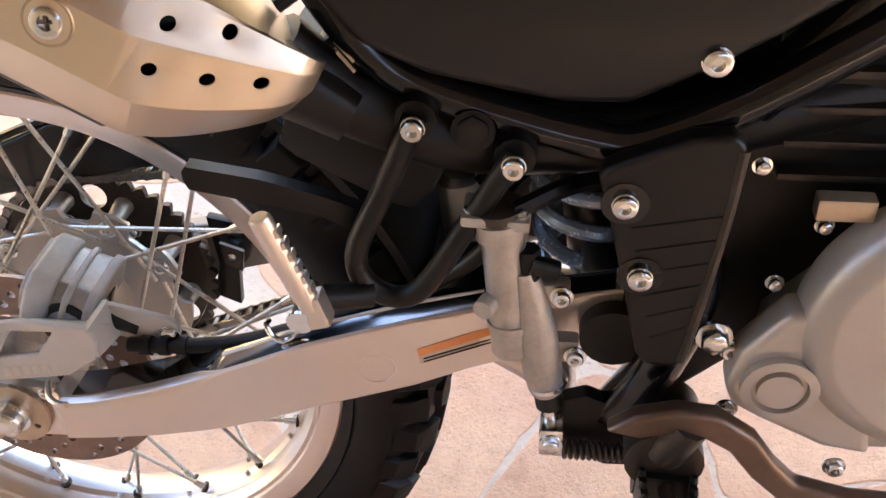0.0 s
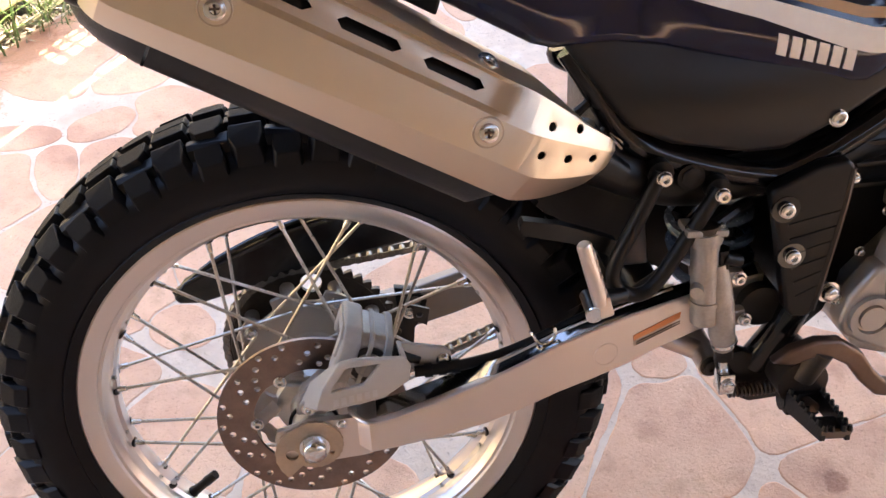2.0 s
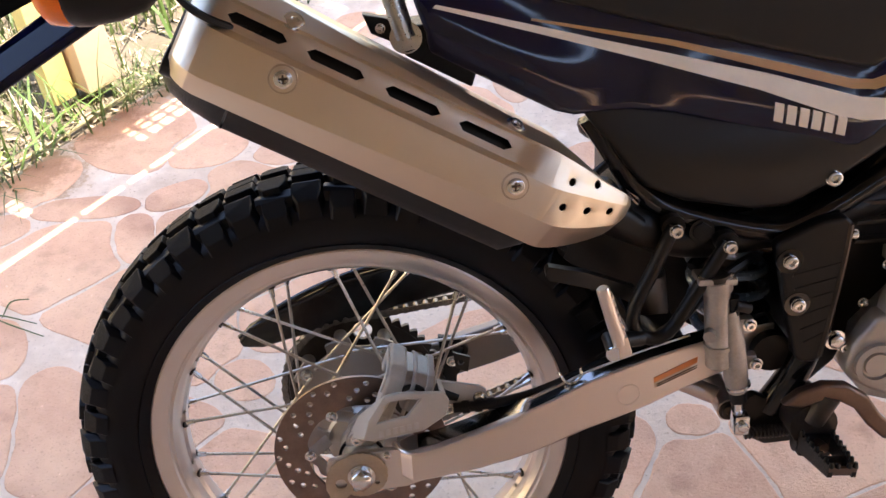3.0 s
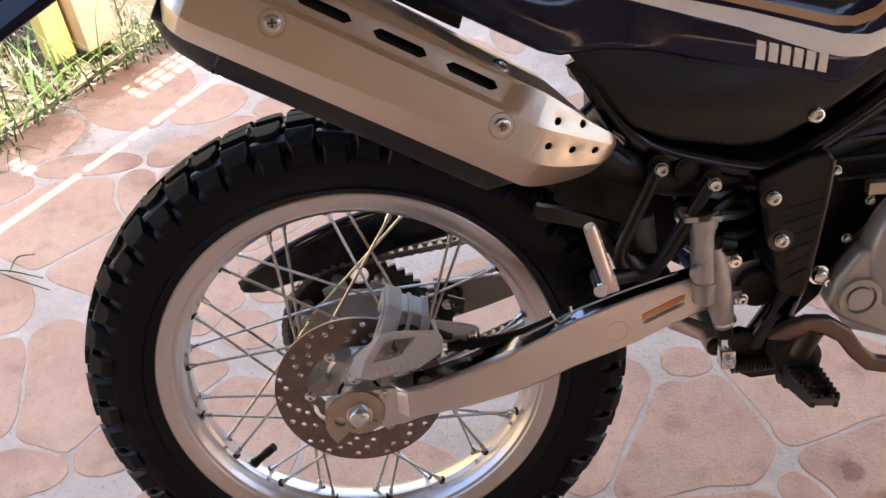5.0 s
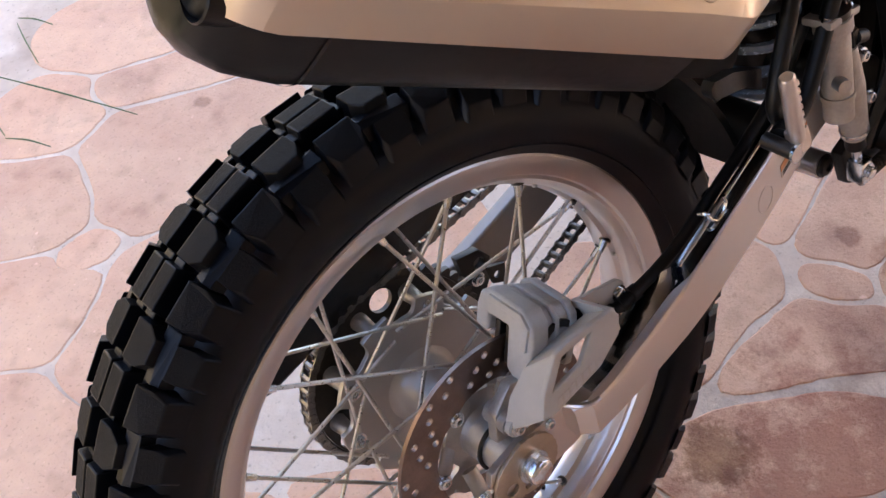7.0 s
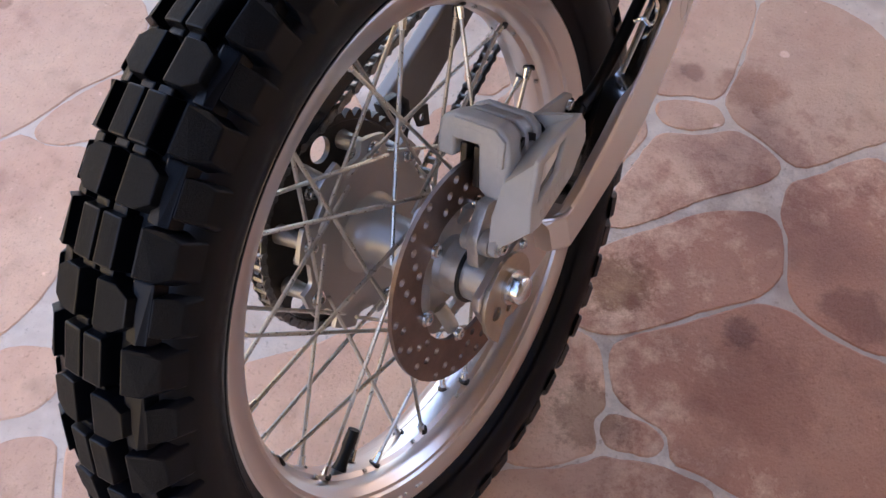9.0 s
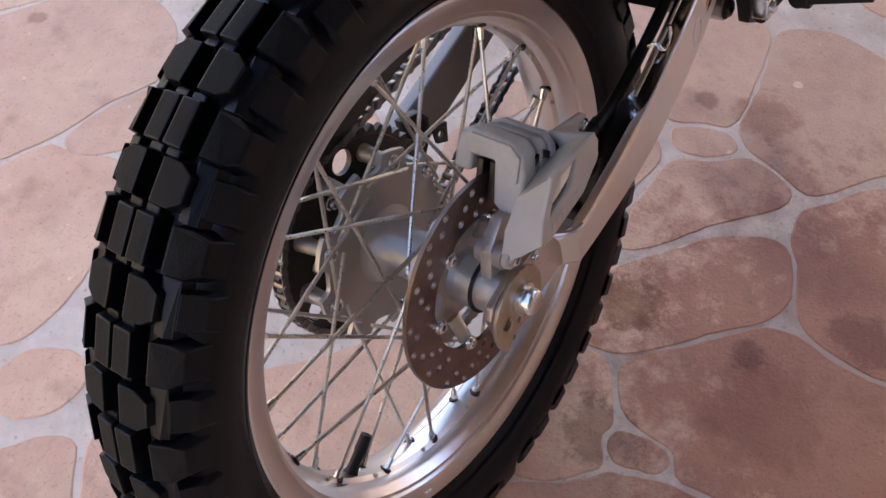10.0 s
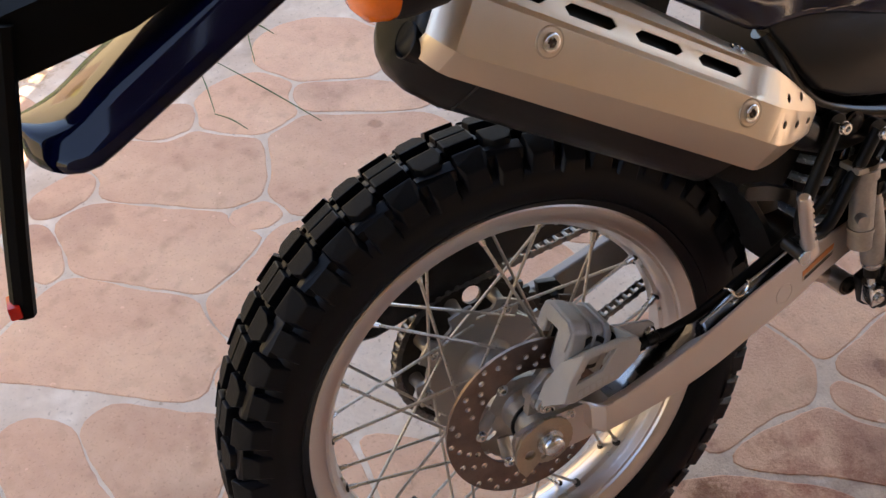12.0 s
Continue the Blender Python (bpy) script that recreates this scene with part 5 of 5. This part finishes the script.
for sg in (-1, 1):
    part("side_rail", peg_bar(0.0170 * sg, 0.0125 * sg, 0.0024, -0.017, -0.009), BLACK, footpeg)
    for k in range(7):
        t = k / 6
        part("tooth", put(tube([((0.0170 - 0.0045 * t) * sg, 0.030 - 0.064 * t, 0.003), ((0.0170 - 0.0045 * t) * sg, 0.030 - 0.064 * t, 0.0085)], 0.003, 8, 1, radii=[0.0033, 0.0020])), BLACK, footpeg)
part("end_wall", put(bevelled(loft([[Vector((x, -0.032, -0.008)), Vector((x, -0.0365, 0.003)), Vector((x, -0.033, 0.004)), Vector((x, -0.028, -0.008))] for x in (-0.0145, -0.010, 0.010, 0.0145)]), 0.001, 2, 30)), PEDAL, footpeg)
for x in (-0.006, 0.006):
    part("tooth", put(tube([(x, -0.0345, 0.003), (x, -0.0345, 0.0085)], 0.003, 8, 1, radii=[0.0033, 0.0020])), BLACK, footpeg)
part("cross_web", put(box((0, -0.012, -0.006), (0.029, 0.016, 0.010), 0.002)), BLACK, footpeg)
part("hinge_bolt", put(tube([(0.000, 0.034, -0.006), (0.002, 0.014, -0.004)], 0.0055, 12, 1)), PEDAL, footpeg)
part("return_spring", tube([(0.425 + 0.055 * t, -0.128 + 0.006 * math.cos(26 * math.pi * t), 0.343 + 0.006 * math.sin(26 * math.pi * t)) for t in np.linspace(0, 1, 130)], 0.0016, 5, 1), DARK, moto, "steel return spring")

# ---- tail: lamp housing, rear mudguard, turn signal, wire, plate stay ----
fend_rows = []
for s0 in 1 - (1 - np.linspace(0, 1, 22)) ** 1.7:
    x = 0.02 - 0.425 * s0
    tip = max(0.0, (s0 - 0.86) / 0.14)
    z = 0.941 + 0.555 * x + 0.030 * tip ** 2
    half_w = 0.076 * math.sqrt(max(0.02, 1 - 0.92 * tip ** 2))
    row = []
    for w in (-1, -0.88, -0.76, -0.70, -0.60, -0.34, 0, 0.34, 0.60, 0.70, 0.76, 0.88, 1):
        row.append(Vector((x, half_w * w, z + float(np.interp(abs(w), (0, 0.34, 0.60, 0.70, 0.76, 0.88, 1.0), (0.040, 0.0395, 0.0370, 0.0335, 0.0270, 0.0130, 0.0))) * (1 - 0.4 * tip))))
    fend_rows.append(row)
fb = loft(fend_rows, False, False)
fender = part("rear_mudguard", fb, MUDGUARD, moto, "dark blue plastic rear mudguard", smooth=30)
fm = fender.modifiers.new("thick", "SOLIDIFY")
fm.thickness = 0.004
part("tail_housing", bevelled(loft([[Vector((x, y, z)) for y, z in ((-0.055 * k, 0.0 + zb), (-0.060 * k, 0.05 + zb), (0.0, 0.075 + zb), (0.060 * k, 0.05 + zb), (0.055 * k, 0.0 + zb))] for x, k, zb in ((-0.22, 1.0, 0.868), (-0.30, 0.95, 0.835), (-0.40, 0.8, 0.812))]), 0.006, 2), MATT, moto, "black tail lamp housing")


def round_x(profile, y, z, n=28):
    """A turned shape about an axis that runs fore and aft, from pairs of x and radius."""
    return loft([[Vector((x, y + r * math.cos(q), z + r * 0.92 * math.sin(q))) for q in np.linspace(0, 2 * math.pi, n, endpoint=False)] for x, r in profile])


signal = part("turn_signal", round_x([(-0.1640, 0.0335), (-0.1600, 0.0350), (-0.1500, 0.0352), (-0.1280, 0.0325), (-0.1080, 0.0255), (-0.0980, 0.0160), (-0.0950, 0.0060)], -0.245, 0.893), BLACK, moto, "black turn signal with an amber lens")
part("lens", round_x([(-0.1600, 0.0330), (-0.1680, 0.0345), (-0.1790, 0.0325), (-0.1860, 0.0240), (-0.1885, 0.0100)], -0.245, 0.893), AMBER, signal, "amber plastic lens")
part("stalk", tube([(-0.105, -0.06, 0.915), (-0.112, -0.14, 0.915), (-0.118, -0.23, 0.908)], 0.0115, 12), BLACK, signal)
part("neck", tube([(-0.118, -0.215, 0.909), (-0.120, -0.240, 0.905)], 0.0170, 14, 1), BLACK, signal)
part("signal_wire", tube([(-0.105, -0.190, 0.900), (-0.094, -0.195, 0.868), (-0.070, -0.188, 0.846), (-0.040, -0.165, 0.832), (-0.010, -0.13, 0.835)], 0.0036, 8), BLACK, signal)
stay = part("plate_stay", tube([(-0.39, -0.05, 0.86), (-0.405, -0.05, 0.80), (-0.43, -0.05, 0.70), (-0.447, -0.05, 0.625)], 0.010, 8, 3), MATT, moto, "black plate stay with a red reflector")
part("reflector", box((-0.452, -0.05, 0.634), (0.010, 0.024, 0.012), 0.002), RED, stay)

# ---- garden: post, grass, dry stems ----
post = tagged(part("garden_post", box((0.02, 0, 0.36), (0.095, 0.10, 0.66), 0.006), PEACH), "peach painted timber post with a yellow board by the planting bed", "post")
post.matrix_world = Matrix.Translation(setting(0.66, 1.47)) @ Matrix.Rotation(math.atan2(ALONG.y, ALONG.x), 4, "Z")
part("yellow_board", box((-0.065, 0.02, 0.36), (0.060, 0.05, 0.68), 0.004), YELLOW, post)
part("post_foot", tube([(0.02, 0, -0.02), (0.02, 0, 0.04)], 0.018, 12, 1), DARK, post)


def blades(name, n, area, height, width, material, label, lean=0.7, bare=-0.4):
    """Many thin bent blades as one mesh."""
    verts, faces = [], []
    for _ in range(n):
        u, w = random.uniform(*area[0]), random.uniform(*area[1])
        if noise.noise(Vector((u * 3, w * 3, 0))) < bare:
            continue
        base = setting(u, w, -0.014)
        h, a, b = height * random.uniform(0.4, 1.2), random.uniform(0, 2 * math.pi), random.uniform(0.1, lean)
        d, side = Vector((math.cos(a), math.sin(a), 0)), Vector((-math.sin(a), math.cos(a), 0)) * width * random.uniform(0.5, 1.2)
        i = len(verts)
        for k in range(4):
            t = k / 3
            p = base + d * (b * h * t * t) + Vector((0, 0, h * t * (1 - 0.35 * b * t)))
            ww = side * (1 - t) ** 0.7
            verts += [p - ww, p + ww]
        faces += [(i + 2 * k, i + 2 * k + 1, i + 2 * k + 3, i + 2 * k + 2) for k in range(3)]
    me = bpy.data.meshes.new(name)
    me.from_pydata([tuple(v) for v in verts], [], faces)
    me.materials.append(material)
    return tagged(new(name, me), label, "grass", kind="stuff")


blades("grass", 13000, ((-0.9, 3.2), (EDGE + 0.08, 3.0)), 0.11, 0.0032, GRASS, "rough green grass of the planting bed", 1.0)
blades("overhanging_grass", 700, ((-0.6, 1.3), (EDGE - 0.05, EDGE + 0.07)), 0.13, 0.0028, GRASS, "grass flopping over the paving edge", 1.9, -0.05)
blades("dry_grass", 3000, ((-0.9, 3.0), (EDGE - 0.02, 2.6)), 0.12, 0.0018, DRY, "dry straw stems among the grass", 1.6)

blades("leaf_litter", 5200, ((-0.9, 3.0), (EDGE - 0.03, 2.3)), 0.035, 0.0060, LITTER, "pale dry leaf litter on the bed", 2.4, -0.6)
blades("arching_leaves", 42, ((0.10, 0.62), (EDGE - 0.03, EDGE + 0.10)), 0.22, 0.0055, LEAF, "long green leaves arching over the paving", 2.0, -0.9)
blades("arching_leaves", 70, ((0.95, 1.70), (EDGE + 0.05, EDGE + 0.45)), 0.34, 0.0060, LEAF, "long green leaves behind the post", 1.4, -0.9)
edging = tagged(part("edging_cane", tube([setting(u0, EDGE + 0.032 + 0.006 * math.sin(9 * u0), 0.004 + 0.003 * math.sin(23 * u0)) for u0 in np.linspace(0.35, 1.5, 12)], 0.0050, 8, 3), DRY), "dry cane lying along the edge of the paving", "cane")

# loose grass stems on the paving
for pts in (((-0.08, 1.284), (-0.085, 1.20), (-0.092, 1.126)), ((-0.094, 1.119), (-0.07, 1.08), (-0.049, 1.045)), ((-0.053, 1.309), (0.02, 1.15), (0.091, 1.006)), ((0.066, 1.395), (0.085, 1.36), (0.103, 1.329)), ((0.058, 1.382), (0.045, 1.32), (0.034, 1.251)),
            ((-0.76, 0.70), (-0.70, 0.685), (-0.63, 0.66)), ((-0.72, 0.69), (-0.68, 0.66), (-0.61, 0.625)), ((-0.70, 0.685), (-0.69, 0.72), (-0.66, 0.73))):
    stem = part("grass_stem", tube([(x, y, 0.004 + 0.006 * (k % 2)) for k, (x, y) in enumerate(pts)], 0.0016, 6, 4, radii=[0.0008, 0.0016, 0.0009]), GRASS)
    tagged(stem, "loose green grass stem lying on the paving", "grass stem", "grass stems on the paving")

# ---- paving stones, each a piece of the floor ----
# each stone: middle x, y, half its length, half its breadth, and the way its length runs in degrees
BY_GARDEN = [(-0.435, 0.640, 0.200, 0.140, -24), (-0.281, 0.815, 0.185, 0.110, -42), (-0.186, 0.979, 0.178, 0.115, -22), (0.105, 0.880, 0.190, 0.140, -15),
             (-0.115, 0.812, 0.052, 0.036, 5), (-0.107, 0.652, 0.165, 0.090, 20), (-0.490, 0.885, 0.074, 0.046, -85), (-0.410, 1.018, 0.070, 0.042, 22),
             (-0.025, 1.121, 0.090, 0.105, -78), (0.182, 1.233, 0.130, 0.104, -25), (0.175, 1.056, 0.145, 0.052, -28), (-0.630, 0.820, 0.140, 0.120, 22),
             (-0.610, 1.003, 0.110, 0.036, -3), (-0.375, 1.185, 0.085, 0.065, 7), (-0.781, 0.958, 0.060, 0.050, 0), (-0.735, 1.100, 0.100, 0.065, 49), (-0.190, 1.135, 0.065, 0.050, 20)]
BY_WHEEL = [(-0.395, 0.400, 0.120, 0.095, -29), (-0.545, 0.390, 0.140, 0.075, -75), (-0.660, 0.409, 0.103, 0.060, -79), (-0.700, 0.605, 0.075, 0.055, -69),
            (-0.579, 0.225, 0.072, 0.042, -3), (-0.235, 0.475, 0.052, 0.040, -34), (-0.020, 0.190, 0.130, 0.105, -60), (0.187, 0.455, 0.150, 0.110, 15),
            (0.105, 0.700, 0.085, 0.040, -10), (-0.440, 0.250, 0.055, 0.045, 10), (-0.230, 0.260, 0.110, 0.085, -40), (0.000, -0.300, 0.110, 0.090, 30)]
BY_STAND = [(0.745, 0.075, 0.125, 0.082, 10), (0.765, -0.095, 0.150, 0.125, 26), (0.599, 0.020, 0.046, 0.032, -67), (0.486, -0.026, 0.130, 0.074, -32),
            (0.348, -0.085, 0.152, 0.064, -33), (0.520, -0.256, 0.147, 0.085, 22), (0.240, -0.245, 0.168, 0.118, -66), (0.118, -0.140, 0.046, 0.026, -72),
            (0.105, -0.040, 0.092, 0.060, 20), (0.030, -0.150, 0.130, 0.045, -55), (0.330, 0.190, 0.125, 0.062, 58), (0.465, 0.140, 0.135, 0.094, 38),
            (0.494, 0.290, 0.038, 0.032, -8), (0.685, 0.210, 0.135, 0.105, -8)]
stones = [(x, y, a, b, radians(d)) for x, y, a, b, d in BY_GARDEN + BY_WHEEL + BY_STAND]
rng = random.Random(7)
tries = 0
while tries < 9000 and len(stones) < 420:
    tries += 1
    u, w = rng.uniform(-3.6, 3.6), rng.uniform(-3.2, EDGE)
    p = setting(u, w)
    r = rng.choice((0.15, 0.13, 0.11, 0.07, 0.05))
    if all((p.x - a) ** 2 + (p.y - b) ** 2 > (0.86 * (r + (c + d) / 2)) ** 2 for a, b, c, d, e in stones):
        k = rng.uniform(1.0, 1.35)
        stones.append((p.x, p.y, r * k, r / k, rng.uniform(0, math.pi)))
STONES = np.array(stones)
SEAM_N, SEAM = Vector((0.5525, 0.8335, 0)), 0.20      # a straight joint runs across the paving here


def reach(k, px, py):
    """How far points lie from a stone's middle, in shares of its own size that way."""
    x, y, a, b, d = STONES[k]
    dx, dy = px - x, py - y
    return np.hypot((dx * math.cos(d) + dy * math.sin(d)) / a, (dy * math.cos(d) - dx * math.sin(d)) / b)


def stone_outline(i):
    """Each stone grows from its middle until it meets its neighbours' joints."""
    x, y, a, b, d = STONES[i]
    side = SEAM_N.x * x + SEAM_N.y * y > SEAM
    ang = np.linspace(0, 2 * math.pi, 72, endpoint=False)
    rad = np.linspace(0.01, 0.27, 105)
    px, py = x + np.outer(np.cos(ang), rad), y + np.outer(np.sin(ang), rad)
    own = reach(i, px, py)
    bad = own > 1.22
    for j in np.flatnonzero(np.hypot(STONES[:, 0] - x, STONES[:, 1] - y) < 0.62):
        xj, yj = STONES[j][:2]
        if j != i and (SEAM_N.x * xj + SEAM_N.y * yj > SEAM) == side:
            bad |= reach(j, px, py) < own
    over = (SEAM_N.x * px + SEAM_N.y * py - SEAM) * (-1 if side else 1)
    bad |= over > -0.004
    bad |= OUT.x * px + OUT.y * py > EDGE - 0.006
    r = np.where(bad.any(1), rad[bad.argmax(1)], rad[-1])
    for _ in range(2):
        r = (np.roll(r, 1) + 2 * r + np.roll(r, -1)) / 4
    r = np.maximum(r - (0.0052 + 0.0014 * math.sin(17.3 * i)), 0.012)
    return [(x + q * math.cos(t), y + q * math.sin(t)) for q, t in zip(r, ang)]


def stone_shape(i):
    poly = stone_outline(i)
    cx, cy = sum(p[0] for p in poly) / len(poly), sum(p[1] for p in poly) / len(poly)
    if OUT.x * cx + OUT.y * cy > EDGE or max(math.hypot(p[0] - cx, p[1] - cy) for p in poly) < 0.02:
        return None
    verts, n = [], len(poly)
    for inset, z in ((0.0, -0.010), (0.0, -0.0010), (0.0022, 0.0002)):
        for x, y in poly:
            wob = 0.0022 * noise.noise(Vector((x * 45, y * 45, i))) + 0.003 * noise.noise(Vector((x * 16, y * 16, i)))
            d = math.hypot(x - cx, y - cy) or 1
            f = 1 - (inset + wob) / d
            verts.append(((x - cx) * f, (y - cy) * f, z))
    faces = [(k * n + a, k * n + (a + 1) % n, (k + 1) * n + (a + 1) % n, (k + 1) * n + a) for k in (0, 1) for a in range(n)]
    faces.append(tuple(range(2 * n, 3 * n)))
    return verts, faces, n, cx, cy


def stone(i):
    made = stone_shape(i)
    if made is None:
        return None
    verts, faces, n, cx, cy = made
    me = bpy.data.meshes.new("paving_stone")
    me.from_pydata(verts, [], faces)
    me.materials.append(STONE)
    me.materials.append(EDGE_DIRT)
    for k in range(n):
        me.polygons[k].material_index = 1
    ob = new("paving_stone", me)
    ob.parent = floor
    ob.location = (cx, cy, 0)
    return ob


order = sorted(range(len(STONES)), key=lambda i: STONES[i][0] ** 2 + (STONES[i][1] - 0.4) ** 2)
for i in order[:290]:
    stone(i)

far_verts, far_faces = [], []
for i in order[290:]:
    made = stone_shape(i)
    if made is None:
        continue
    verts, faces, n, cx, cy = made
    base = len(far_verts)
    far_verts += [(x + cx, y + cy, z) for x, y, z in verts]
    far_faces += [tuple(base + k for k in f) for f in faces]
far_mesh = bpy.data.meshes.new("far_paving")
far_mesh.from_pydata(far_verts, [], far_faces)
far_mesh.materials.append(STONE)
far = new("far_paving", far_mesh)
far.parent = floor
tagged(far, kind="stuff")
